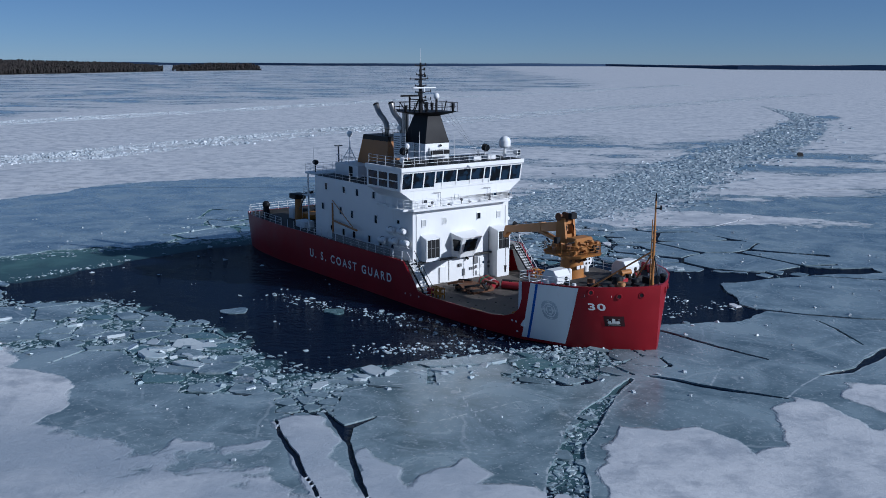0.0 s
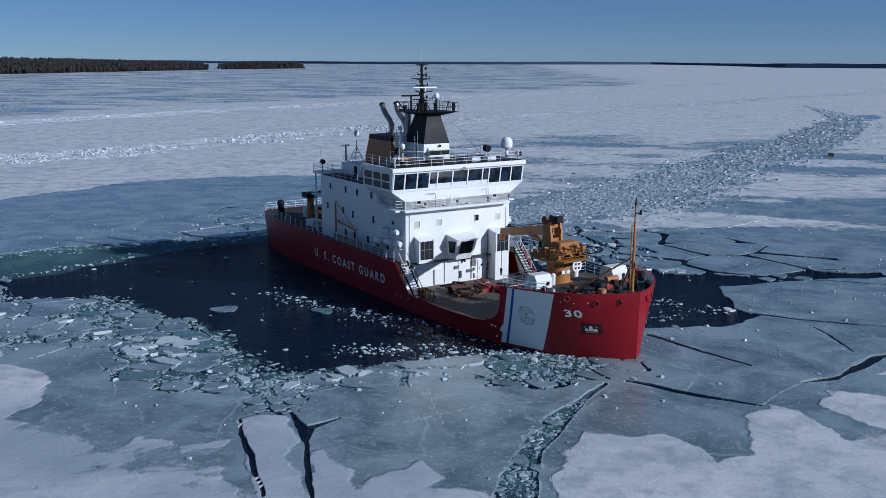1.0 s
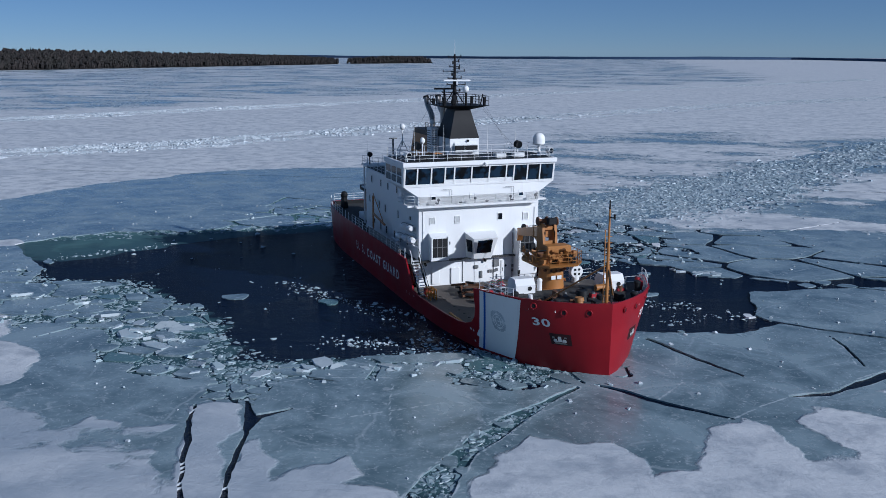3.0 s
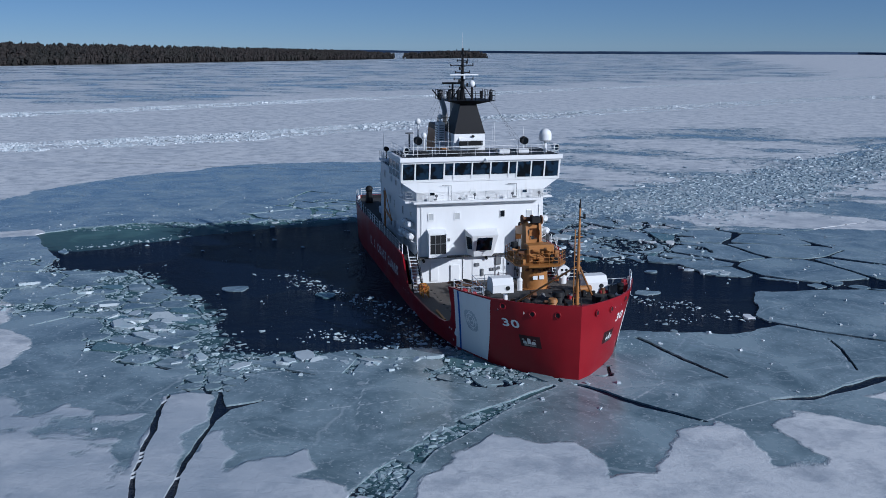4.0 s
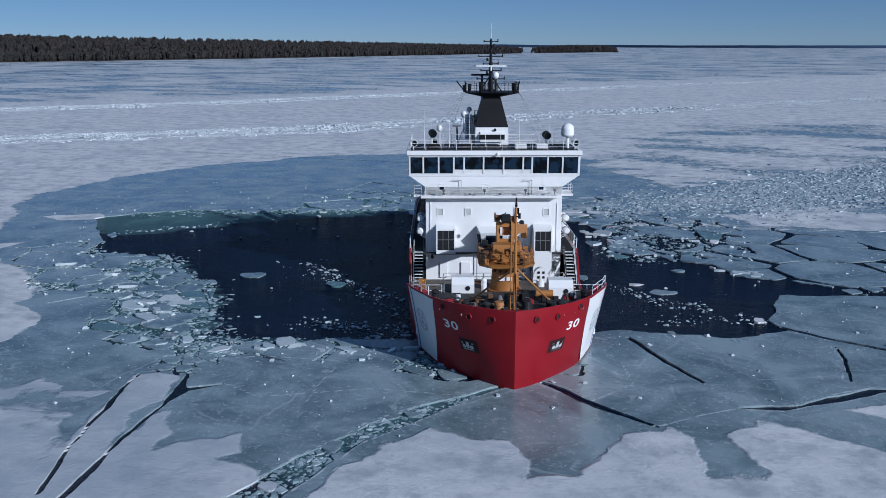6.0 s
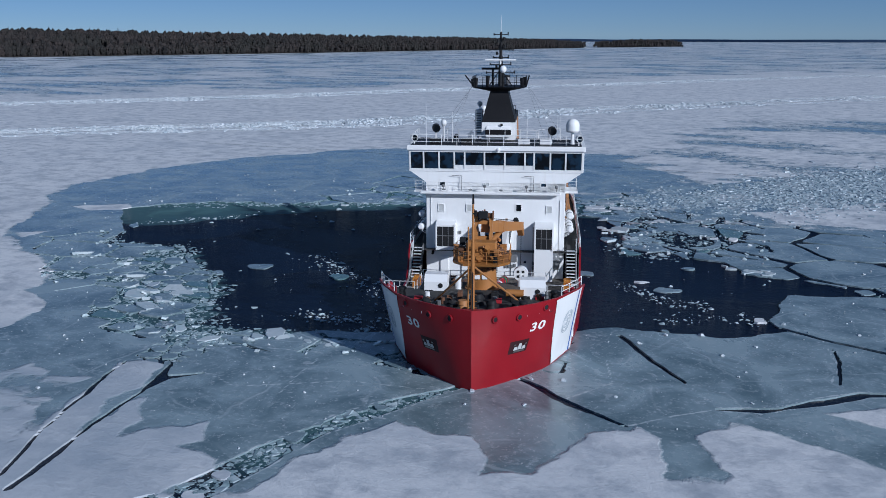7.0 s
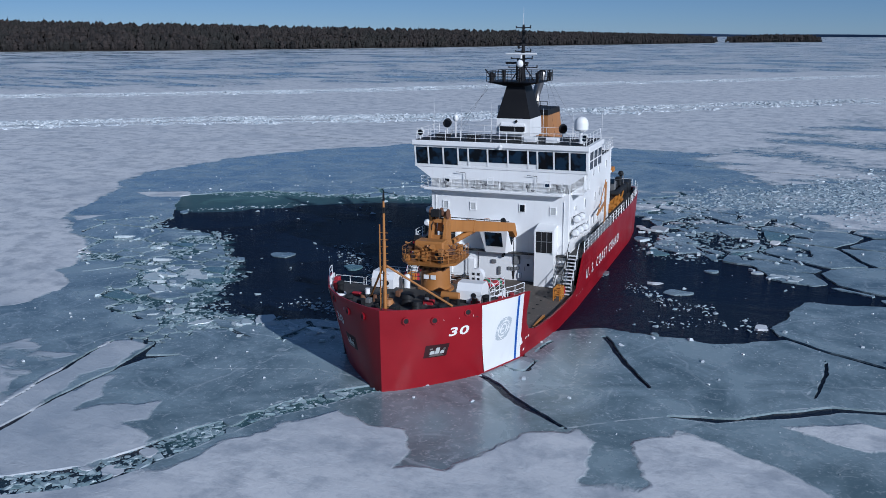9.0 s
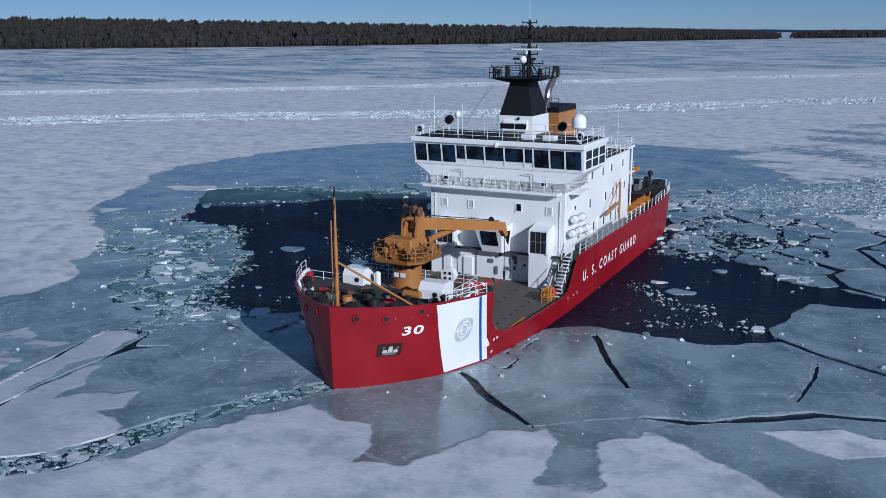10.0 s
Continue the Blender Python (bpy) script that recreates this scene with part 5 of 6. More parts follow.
# the tower mast
bm = prism(new_bm(), ring(-38.3, -33.7, 1.8, 15.1), ring(-38.2, -33.7, 1.75, 17.0))
tower = part("tower_mast", bm, WHITE, ship, "black tapered tower mast on a white base")
bm = prism(new_bm(), ring(-38.2, -33.68, 1.77, 17.0), ring(-37.0, -34.4, 0.85, 20.5))
part("tower", bm, BLACK, tower)
bm = prism(new_bm(), [(-33.7, -1.25, 15.5), (-33.7, 1.25, 15.5), (-33.1, 1.25, 15.5), (-33.1, -1.25, 15.5)], [(-33.7, -1.25, 16.6), (-33.7, 1.25, 16.6), (-33.1, 1.25, 16.1), (-33.1, -1.25, 16.1)])
part("base_awning", bm, WHITE, tower)
part("awning_cover", box(new_bm(), -33.2, -33.05, -1.35, 1.35, 15.75, 16.3, 0.02), BLACK, tower)
part("tower_light", rod(new_bm(), (-33.6, 0.35, 16.75), (-33.45, 0.35, 16.72), 0.14, 8), DARK, tower)
bm = new_bm()
for k in range(9):
    rod(bm, (-35.2, -1.85, 15.2 + 0.2 * k), (-35.7, -1.85, 15.2 + 0.2 * k), 0.02, 4)
for x in (-35.2, -35.7):
    rod(bm, (x, -1.86, 15.1), (x, -1.86, 17.0), 0.03, 4)
part("tower_ladder", bm, DARK, tower)
bm = prism(new_bm(), ring(-38.0, -34.2, 0.9, 20.2), ring(-38.6, -33.3, 2.85, 20.65))
prism(bm, ring(-40.9, -37.0, 0.5, 20.3), ring(-41.3, -37.0, 0.7, 20.65))
crow = part("mast_platform", bm, BLACK, tower)
part("mast_rail", rail([(-38.5, -2.78, 20.65), (-33.4, -2.78, 20.65), (-33.4, 2.78, 20.65), (-38.5, 2.78, 20.65)], 1.05, 2, 0.032, 1.1, True), BLACK, crow)
for y in (-1, 1):
    part("yard_tip", rod(new_bm(), (-36, y * 2.8, 20.6), (-36, y * (3.75 if y < 0 else 3.1), 21.8), 0.07, 6), BLACK, crow)
bm = rod(new_bm(), (-37.0, 0, 20.6), (-37.0, 0, 23.8), 0.28, 8, 0.2)
rod(bm, (-37.0, 0, 23.8), (-37.0, 0, 26.3), 0.17, 8, 0.12)
for dx, dy in ((1.2, 0), (-1.2, 0), (0, 1.2), (0, -1.2)):
    rod(bm, (-37 + dx, dy, 20.65), (-37, 0, 22.4), 0.06, 5)
pole = part("pole_mast", bm, BLACK, tower, "black pole mast with crosstrees")
for z, w, dx in ((22.0, 1.5, 0), (22.9, 1.1, 0.5), (23.6, 0.8, 0), (24.4, 1.3, -0.3), (24.9, 0.6, 0), (26.0, 0.75, 0)):
    bm = rod(new_bm(), (-37 + dx, -w, z), (-37 + dx, w, z), 0.05, 5)
    rod(bm, (-37 - w * 0.9, 0, z - 0.1), (-37 + w * 0.8, 0, z - 0.1), 0.05, 5)
    for y in (-w, w):
        rod(bm, (-37 + dx, y, z - 0.08), (-37 + dx, y, z + 0.16 + 0.1 * (y > 0)), 0.06, 6)
    part("crosstree", bm, BLACK, tower)
part("whip_aerial", rod(new_bm(), (-37, 0, 26.3), (-37, 0, 28.0), 0.03, 5, 0.012), WHITE, tower)
bm = rod(new_bm(), (-34.4, 0.4, 20.65), (-34.4, 0.4, 22.1), 0.13, 7)
part("dome_post", bm, BLACK, tower)
part("small_dome", ball(new_bm(), (-34.4, 0.4, 22.45), 0.36, 12, 1.1), WHITE, tower)
part("radar_scanner", box(rod(new_bm(), (-38.0, -0.9, 20.65), (-38.0, -0.9, 22.3), 0.12, 6), -38.2, -37.8, -2.1, 0.3, 22.3, 22.5), BLACK, tower)
for x, y, z in ((-33.8, 2.4, 21.3), (-33.8, -2.4, 21.3), (-38.2, 2.6, 21.2), (-36, -2.9, 21.1), (-34.2, -1.2, 21.5)):
    part("mast_fitting", rod(new_bm(), (x, y, 20.65), (x, y, z + 0.3), 0.16, 7, 0.22), BLACK, tower)
for y in (-1, 1):
    for k in range(3):
        part("mast_stay", rod(new_bm(), (-35.0 - k, y * 3.0, 20.6), (-31.5 - 1.5 * k, y * (5.0 + k), 15.2), 0.009, 4), DARK, tower)

part("radar_scanner", box(rod(new_bm(), (-36.3, 0, 22.9), (-36.3, 0, 23.3), 0.1, 6), -36.42, -36.18, -1.65, 1.65, 23.3, 23.46, 0.03), WHITE, tower, "white radar bar on the pole mast")
for y, z in ((-0.45, 22.6), (0.5, 22.2), (-0.4, 24.0), (0.42, 24.7), (0.35, 25.5), (-0.3, 25.3)):
    part("mast_lantern", rod(rod(new_bm(), (-36.9, 0, z), (-36.7, y, z), 0.04, 5), (-36.7, y, z - 0.1), (-36.7, y, z + 0.24), 0.12, 8), DARK, tower)
trunk = part("uptake_trunk", box(new_bm(), -38.8, -37.3, -2.75, -1.95, 15.1, 18.0, 0.04), WHITE, tower, "white louvred uptake trunk")
for k in range(9):
    part("louvre_slat", box(new_bm(), -38.6, -37.5, -2.79, -2.74, 15.5 + 0.26 * k, 15.6 + 0.26 * k), GREY, trunk)
    part("louvre_slat", box(new_bm(), -37.31, -37.26, -2.6, -2.1, 15.5 + 0.26 * k, 15.6 + 0.26 * k), GREY, trunk)
part("trunk_dome", ball(rod(new_bm(), (-38.2, -2.3, 18.0), (-38.2, -2.3, 18.4), 0.08, 6), (-38.2, -2.3, 18.6), 0.3, 10), WHITE, trunk)

# boats, rafts and davits along the house
for side in (-1, 1):
    for i, (x, z) in enumerate(((-29.7, 6.5), (-30.3, 7.75), (-31.9, 6.4), (-32.5, 7.6), (-34.2, 6.2))):
        y = side * 7.62
        bm = rod(new_bm(), (x - 0.5, y, z), (x + 0.5, y + side * 0.08, z + 0.05), 0.36, 14)
        rod(bm, (x + 0.5, y + side * 0.08, z + 0.05), (x + 0.74, y + side * 0.1, z + 0.06), 0.36, 14, 0.22)
        rod(bm, (x - 0.5, y, z), (x - 0.74, y, z), 0.36, 14, 0.22)
        raft = part("life_raft", bm, WHITE, house, "white canister life raft")
        part("raft_band", rod(new_bm(), (x - 0.06, y, z + 0.04), (x + 0.06, y, z + 0.05), 0.385, 14), GREY, raft)
        bm = new_bm()
        for dx in (-0.4, 0.4):
            rod(bm, (x + dx, side * 7.1, z - 0.7), (x + dx, y, z - 0.45), 0.04, 5)
            rod(bm, (x + dx, side * 7.1, z + 0.3), (x + dx, y, z - 0.45), 0.04, 5)
        part("raft_cradle", bm, WHITE, raft)
    bm = rod(new_bm(), (-45.2, side * 7.6, 4.4), (-45.2, side * 7.6, 9.2), 0.12, 8)
    rod(bm, (-45.2, side * 7.6, 7.0), (-39.2, side * 7.9, 6.6), 0.13, 8)
    rod(bm, (-45.2, side * 7.6, 9.5), (-40.2, side * 7.8, 6.8), 0.05, 6)
    part("boat_davit", bm, BUFF_DULL, house, "buff slewing davit on the deckhouse side")
    for x in (-36.2, -37.6):
        part("deck_locker", box(new_bm(), x - 0.5, x + 0.5, side * 7.2 - 0.3, side * 7.2 + 0.3, 4.4, 5.3, 0.04), WHITE, house)
    # stairs down to the buoy deck
    bm = new_bm()
    y0, y1 = side * 7.3, side * 8.3
    for k in range(12):
        w = (k + 0.5) / 12
        box(bm, -24.9 - 3.3 * w - 0.14, -24.9 - 3.3 * w + 0.14, min(y0, y1), max(y0, y1), 1.4 + 3.3 * w - 0.03, 1.4 + 3.3 * w + 0.03)
    stairs = part("stairs", bm, WHITE, ship, "steep open ship's stairs with dark stringers")
    for y in (y0, y1):
        part("stringer", rod(new_bm(), (-24.9, y, 1.45), (-28.3, y, 4.85), 0.1, 6), DARK, stairs)
        part("handrail", rod(new_bm(), (-24.9, y, 2.4), (-28.3, y, 5.8), 0.035, 5), WHITE if y == y1 else DARK, stairs)
        for k in range(4):
            w = (k + 0.3) / 4
            part("baluster", rod(new_bm(), (-24.9 - 3.4 * w, y, 1.45 + 3.4 * w), (-24.9 - 3.4 * w, y, 2.4 + 3.4 * w), 0.03, 5), WHITE, stairs)
    # side rails aft, post by post
    xs = [-28.7 - 1.75 * k for k in range(24)]
    for k, x in enumerate(xs):
        y = side * (half_breadth(x, 4.85) - 0.1)
        tall = 1.05
        part("rail_post", rod(new_bm(), (x, y, 4.84), (x, y, 4.84 + tall), 0.055 if k % 4 == 0 else 0.04, 5), WHITE, hull)
    for z in (5.2, 5.55, 5.89):
        for run in (xs[:14], xs[16:]):
            bm = new_bm()
            for a, b in zip(run, run[1:]):
                rod(bm, (a, side * (half_breadth(a, 4.85) - 0.1), z), (b, side * (half_breadth(b, 4.85) - 0.1), z), 0.022, 4)
            part("rail_bar", bm, WHITE, hull)
    # mesh screens hung on the rail amidships
    part("rail_screen", box(new_bm(), -43.5, -31.0, side * 8.72 - 0.02, side * 8.72 + 0.02, 4.9, 5.75), GREY, hull)
part("stern_rail", rail([(-69.6, -6.8, 4.85), (-69.6, 6.8, 4.85)], 1.05, 3, 0.035, 1.6), WHITE, hull)

part("transom_lining", box(new_bm(), -69.9, -69.84, -6.7, 6.7, 4.36, 4.82), DARK, hull)

# stern gear
aft_crane = part("stern_crane", rod(new_bm(), (-60, -4.2, 4.4), (-60, -4.2, 8.2), 0.55, 12, 0.45), BUFF, ship, "small folded deck crane on the stern")
part("jib", rod(new_bm(), (-60, -4.2, 8.0), (-54.0, -5.4, 9.3), 0.26, 8), DARK, aft_crane)
part("winch_head", box(new_bm(), -61.0, -59.2, -5.1, -3.4, 7.7, 8.4, 0.08), DARK, aft_crane)
part("ram", rod(new_bm(), (-59.6, -4.3, 6.2), (-57.0, -4.9, 8.4), 0.1, 6), STEEL, aft_crane)
cap = part("capstan", rod(new_bm(), (-65.8, -6.2, 4.4), (-65.8, -6.2, 6.1), 0.6, 10, 0.4), DARK, ship, "dark capstan on the stern deck")
part("capstan_head", ball(new_bm(), (-65.8, -6.2, 6.3), 0.55, 10), DARK, cap)
cradle = part("boat_cradle", box(new_bm(), -61.0, -51.5, 5.0, 7.1, 4.4, 4.75, 0.1), ORANGE, ship, "orange boat cradle on the aft deck")
for x in (-60.0, -57.2, -54.2):
    bm = box(new_bm(), x - 0.15, x + 0.15, 5.1, 7.1, 4.75, 5.15, 0.03)
    rod(bm, (x, 5.2, 5.0), (x, 5.0, 5.9), 0.1, 6)
    rod(bm, (x, 7.0, 5.0), (x, 7.2, 5.9), 0.1, 6)
    part("cradle_arm", bm, ORANGE, cradle)
for x in (-58.6, -55.6, -52.4):
    part("winch_drum", rod(new_bm(), (x, 6.0, 5.0), (x, 7.3, 5.0), 0.36, 10), ORANGE, cradle)
bm = new_bm()
for y in (5.15, 7.15):
    rod(bm, (-61.5, y, 6.25), (-55.2, y, 6.3), 0.34, 10)
    rod(bm, (-55.2, y, 6.3), (-52.6, 6.15, 6.75), 0.34, 10, 0.2)
prism(bm, [(-61.4, 5.9, 5.2), (-54.6, 5.9, 5.2), (-54.6, 6.4, 5.2), (-61.4, 6.4, 5.2)], [(-61.4, 5.2, 6.1), (-53.6, 5.5, 6.2), (-53.6, 6.8, 6.2), (-61.4, 7.1, 6.1)])
boat = part("work_boat", bm, DARK, ship, "dark inflatable work boat in its cradle")
part("boat_console", box(new_bm(), -58.4, -57.2, 5.75, 6.55, 6.15, 7.35, 0.08), GREY, boat)
part("windscreen", box(new_bm(), -57.2, -57.12, 5.8, 6.5, 7.1, 7.7), GLASS, boat)
part("boat_seat", box(new_bm(), -60.0, -58.9, 5.8, 6.5, 6.15, 6.9, 0.08), DARK, boat)
part("roll_bar", rail([(-60.8, 5.3, 6.4), (-60.8, 7.0, 6.4)], 1.4, 2, 0.05, 1.7), STEEL, boat)
part("outboard", box(new_bm(), -62.3, -61.6, 5.8, 6.5, 5.6, 7.3, 0.12), DARK, boat)
bm = rod(new_bm(), (-52.2, 5.4, 4.4), (-52.2, 5.4, 7.9), 0.36, 10, 0.28)
rod(bm, (-52.2, 5.4, 7.8), (-56.4, 6.2, 9.0), 0.24, 8)
rod(bm, (-52.4, 5.5, 6.6), (-54.6, 5.9, 8.3), 0.12, 6)
box(bm, -57.2, -56.0, 5.9, 6.5, 8.7, 9.3, 0.08)
part("boat_crane", bm, ORANGE, ship, "orange boat-launching crane")
bm = rod(new_bm(), (-63.0, 6.3, 4.4), (-63.0, 6.3, 7.4), 0.16, 8)
ball(bm, (-63.0, 6.3, 7.6), 0.36, 10)
part("stern_lamp_post", bm, DARK, ship, "dark post with a round head")
for x0, x1, z1 in ((-66.0, -63.6, 5.7), (-69.2, -66.3, 5.95)):
    part("mooring_winch", box(new_bm(), x0, x1, 5.3, 6.75, 4.4, z1, 0.12), DARK, ship)
for x, y, sx, sy, sz, m in ((-62.5, 3.5, 1.4, 1.0, 1.1, DARK), (-64.5, 1.0, 1.0, 1.6, 0.9, DARK), (-62, -1, 1.6, 1.2, 0.7, ORANGE), (-57, 0, 1.8, 2.2, 1.0, DARK), (-63, -3, 0.7, 0.8, 1.6, WHITE), (-65, 5, 0.8, 0.8, 1.5, DARK), (-56, -5.5, 1.2, 0.8, 0.9, WHITE)):
    part("deck_machinery", box(new_bm(), x - sx, x + sx, y - sy, y + sy, 4.4, 4.4 + sz, 0.08), m, ship)

# ---------------------------------------------------------------- forecastle
plinth = part("crane_plinth", box(new_bm(), -13.2, -9.3, -5.4, 5.4, 1.4, 4.95, 0.04), WHITE, ship, "raised white deck block under the crane")
part("plinth_deck", box(new_bm(), -13.1, -9.25, -5.3, 5.3, 4.95, 5.0), DECK, plinth)
part("plinth_rail", rail([(-9.0, -5.3, 5.0), (-13.1, -5.3, 5.0), (-13.1, 5.3, 5.0), (-9.0, 5.3, 5.0)], 1.0, 3, 0.028, 1.2), WHITE, plinth)

crane = part("crane", rod(new_bm(), (-11.15, 0, 5.0), (-11.15, 0, 7.3), 1.25, 20, 1.12), BUFF, ship, "buff deck crane with its boom stowed aft")
part("base_flange", rod(new_bm(), (-11.15, 0, 4.98), (-11.15, 0, 5.15), 1.5, 20), BUFF, crane)
part("slew_ring", rod(new_bm(), (-11.15, 0, 7.2), (-11.15, 0, 7.5), 1.45, 20), BUFF, crane)
bm = prism(new_bm(), [(-13.6, -1.6, 7.5), (-12.6, -2.3, 7.5), (-9.6, -2.3, 7.5), (-8.6, -1.4, 7.5), (-8.6, 1.4, 7.5), (-9.6, 2.3, 7.5), (-12.6, 2.3, 7.5), (-13.6, 1.6, 7.5)],
           [(-13.7, -1.65, 7.72), (-12.6, -2.4, 7.72), (-9.6, -2.4, 7.72), (-8.5, -1.45, 7.72), (-8.5, 1.45, 7.72), (-9.6, 2.4, 7.72), (-12.6, 2.4, 7.72), (-13.7, 1.65, 7.72)])
part("crane_platform", bm, BUFF, crane)
part("platform_rail", rail([(-13.6, -1.6, 7.72), (-12.6, -2.3, 7.72), (-9.6, -2.3, 7.72), (-8.6, -1.4, 7.72), (-8.6, 1.4, 7.72), (-9.6, 2.3, 7.72), (-12.6, 2.3, 7.72)], 1.0, 3, 0.03, 0.8), BUFF, crane)
part("power_unit", box(new_bm(), -10.9, -9.5, -1.25, 1.25, 7.72, 9.3, 0.12), BUFF, crane)
for x, y, z, r in ((-9.2, -0.8, 8.4, 0.22), (-9.2, 0.5, 8.9, 0.25), (-9.2, 0.9, 8.1, 0.18), (-10.2, -1.6, 8.6, 0.3), (-10.2, 1.6, 8.4, 0.28), (-9.2, -0.2, 8.0, 0.2)):
    part("hydraulic_fitting", rod(new_bm(), (x, y, z - 0.15), (x + 0.25, y * 1.06, z + 0.15), r, 8), BUFF if r < 0.26 else RUST, crane)
bm = new_bm()
for y in (-0.62, 0.62):
    prism(bm, [(-12.9, y - 0.13, 7.72), (-11.2, y - 0.13, 7.72), (-11.2, y + 0.13, 7.72), (-12.9, y + 0.13, 7.72)], [(-12.7, y - 0.13, 11.0), (-11.7, y - 0.13, 11.0), (-11.7, y + 0.13, 11.0), (-12.7, y + 0.13, 11.0)])
box(bm, -12.6, -11.8, -0.6, 0.6, 10.4, 10.7)
box(bm, -11.75, -11.65, -0.6, 0.6, 7.8, 9.4)
king = part("king_post", bm, BUFF, crane)
for x, y in ((-12.4, -0.4), (-11.9, 0.35)):
    part("winch_drum", rod(rod(rod(new_bm(), (x, y - 0.45, 11.15), (x, y + 0.45, 11.15), 0.22, 12), (x, y - 0.5, 11.15), (x, y - 0.4, 11.15), 0.42, 14), (x, y + 0.4, 11.15), (x, y + 0.5, 11.15), 0.42, 14), RUST, crane)
part("sheave_guard", box(new_bm(), -11.5, -11.0, -0.4, 0.4, 11.0, 11.6, 0.05), DARK, crane)


def beam(p, q, w, h0, h1, up=(0, 0, 1)):
    """A box girder from p to q, h0 high at p and h1 at q."""
    p, q, up = Vector(p), Vector(q), Vector(up)
    d = (q - p).normalized()
    s = d.cross(up).normalized() * (w / 2)
    u = s.cross(d).normalized()
    sq = lambda c, h: [c - s - u * h / 2, c + s - u * h / 2, c + s + u * h / 2, c - s + u * h / 2]
    bm = prism(new_bm(), sq(p, h0), sq(q, h1))
    bmesh.ops.recalc_face_normals(bm, faces=bm.faces)
    return bm


boom = part("boom", beam((-12.1, 0.15, 10.15), (-23.9, 2.7, 7.9), 0.75, 1.0, 0.78), BUFF, crane)
part("boom_collar", beam((-16.6, 1.12, 9.3), (-16.9, 1.18, 9.24), 0.82, 1.04, 1.04), BUFF, boom)
part("jib_head", beam((-23.9, 2.7, 8.0), (-24.5, 2.83, 6.9), 0.55, 0.8, 0.35), BUFF, boom)
part("boom_hose", rod(new_bm(), (-12.4, 0.2, 10.8), (-23.6, 2.62, 8.45), 0.04, 5), DARK, boom)
part("boom_lamp", rod(new_bm(), (-22.6, 2.4, 8.6), (-22.4, 2.35, 8.8), 0.25, 10), DARK, boom)
part("boom_step", rail([(-19.6, 1.5, 8.95), (-20.4, 1.68, 8.8)], 0.45, 1, 0.025, 0.4), BUFF, boom)
part("luff_ram", rod(new_bm(), (-12.0, 0.1, 8.2), (-17.2, 1.22, 8.8), 0.26, 10), BUFF, crane)
part("ram_rod", rod(new_bm(), (-15.0, 0.74, 8.55), (-17.6, 1.3, 8.86), 0.14, 8), STEEL, crane)
part("hoist_wire", rod(new_bm(), (-24.5, 2.83, 6.9), (-24.5, 2.83, 3.4), 0.03, 5), DARK, crane)
part("hook_block", rod(new_bm(), (-24.5, 2.83, 3.5), (-24.5, 2.83, 2.7), 0.16, 8, 0.08), DARK, crane)
for y, m in ((-0.35, WHITE), (0.25, WHITE)):
    part("warning_plate", box(new_bm(), -9.93, -9.88, y - 0.22, y + 0.22, 6.1, 6.45), m, crane)
for a in range(5):
    g = -0.9 + a * 0.45
    part("base_fitting", rod(new_bm(), (-11.15 + 1.15 * math.cos(g), 1.15 * math.sin(g), 6.9), (-11.15 + 1.4 * math.cos(g), 1.4 * math.sin(g), 6.9), 0.12, 8), RUST, crane)

rnd = random.Random(21)
for k in range(34):
    x, y, z = rnd.uniform(-13.2, -8.9), rnd.choice((-1, 1)) * rnd.uniform(1.2, 2.0), rnd.uniform(7.8, 9.1)
    if k % 3 == 0:
        x, y = rnd.uniform(-9.4, -8.9), rnd.uniform(-1.2, 1.2)
    g = rnd.uniform(0, 3.1)
    d = Vector((math.cos(g), math.sin(g), rnd.uniform(-0.6, 0.6))) * rnd.uniform(0.15, 0.4)
    if k % 2:
        bm = rod(new_bm(), Vector((x, y, z)) - d, Vector((x, y, z)) + d, rnd.uniform(0.05, 0.14), 7)
    else:
        w = rnd.uniform(0.1, 0.24)
        bm = box(new_bm(), x - w, x + w, y - w, y + w, z - w * 1.3, z + w * 1.3, 0.02)
    part("crane_fitting", bm, rnd.choice((BUFF, BUFF, RUST, BUFF_DULL, DARK)), crane)
for y in (-0.45, 0.45):
    part("hose_run", bent_pipe([(-11.6, y, 7.8), (-11.5, y * 1.2, 9.0), (-11.55, y * 1.1, 10.2), (-12.2, y, 10.9)], 0.06, 6), DARK, crane)

# foremast with its stays
bm = rod(new_bm(), (-0.75, 0.0, 5.35), (-0.75, 0.0, 11.2), 0.15, 10, 0.12)
rod(bm, (-0.75, 0, 11.2), (-0.75, 0, 14.2), 0.10, 8, 0.07)
foremast = part("foremast", bm, BUFF, ship, "slim buff foremast with a black top")
part("ladder_pole", rod(new_bm(), (-0.75, -0.34, 5.35), (-0.75, -0.34, 12.4), 0.05, 6), BUFF, foremast)
for k in range(13):
    part("rung", rod(new_bm(), (-0.75, -0.34, 5.8 + 0.5 * k), (-0.75, 0.3, 5.8 + 0.5 * k), 0.025, 4), BUFF, foremast)
part("mast_lamp", rod(new_bm(), (-0.75, 0, 14.1), (-0.75, 0, 14.8), 0.1, 6, 0.05), BLACK, foremast)
part("lamp_arm", rod(rod(new_bm(), (-0.75, 0, 13.4), (-0.3, 0.2, 13.4), 0.05, 5), (-0.3, 0.2, 13.3), (-0.3, 0.2, 13.7), 0.1, 6), BLACK, foremast)
for side in (-1, 1):
    part("mast_strut", rod(new_bm(), (-0.8, side * 0.1, 9.4), (-5.6, side * 3.4, 5.4), 0.085, 7), BUFF_DULL, foremast)
part("fore_stay", rod(new_bm(), (-0.75, 0, 9.4), (0.0, 0.05, 6.3), 0.05, 5), DARK, foremast)

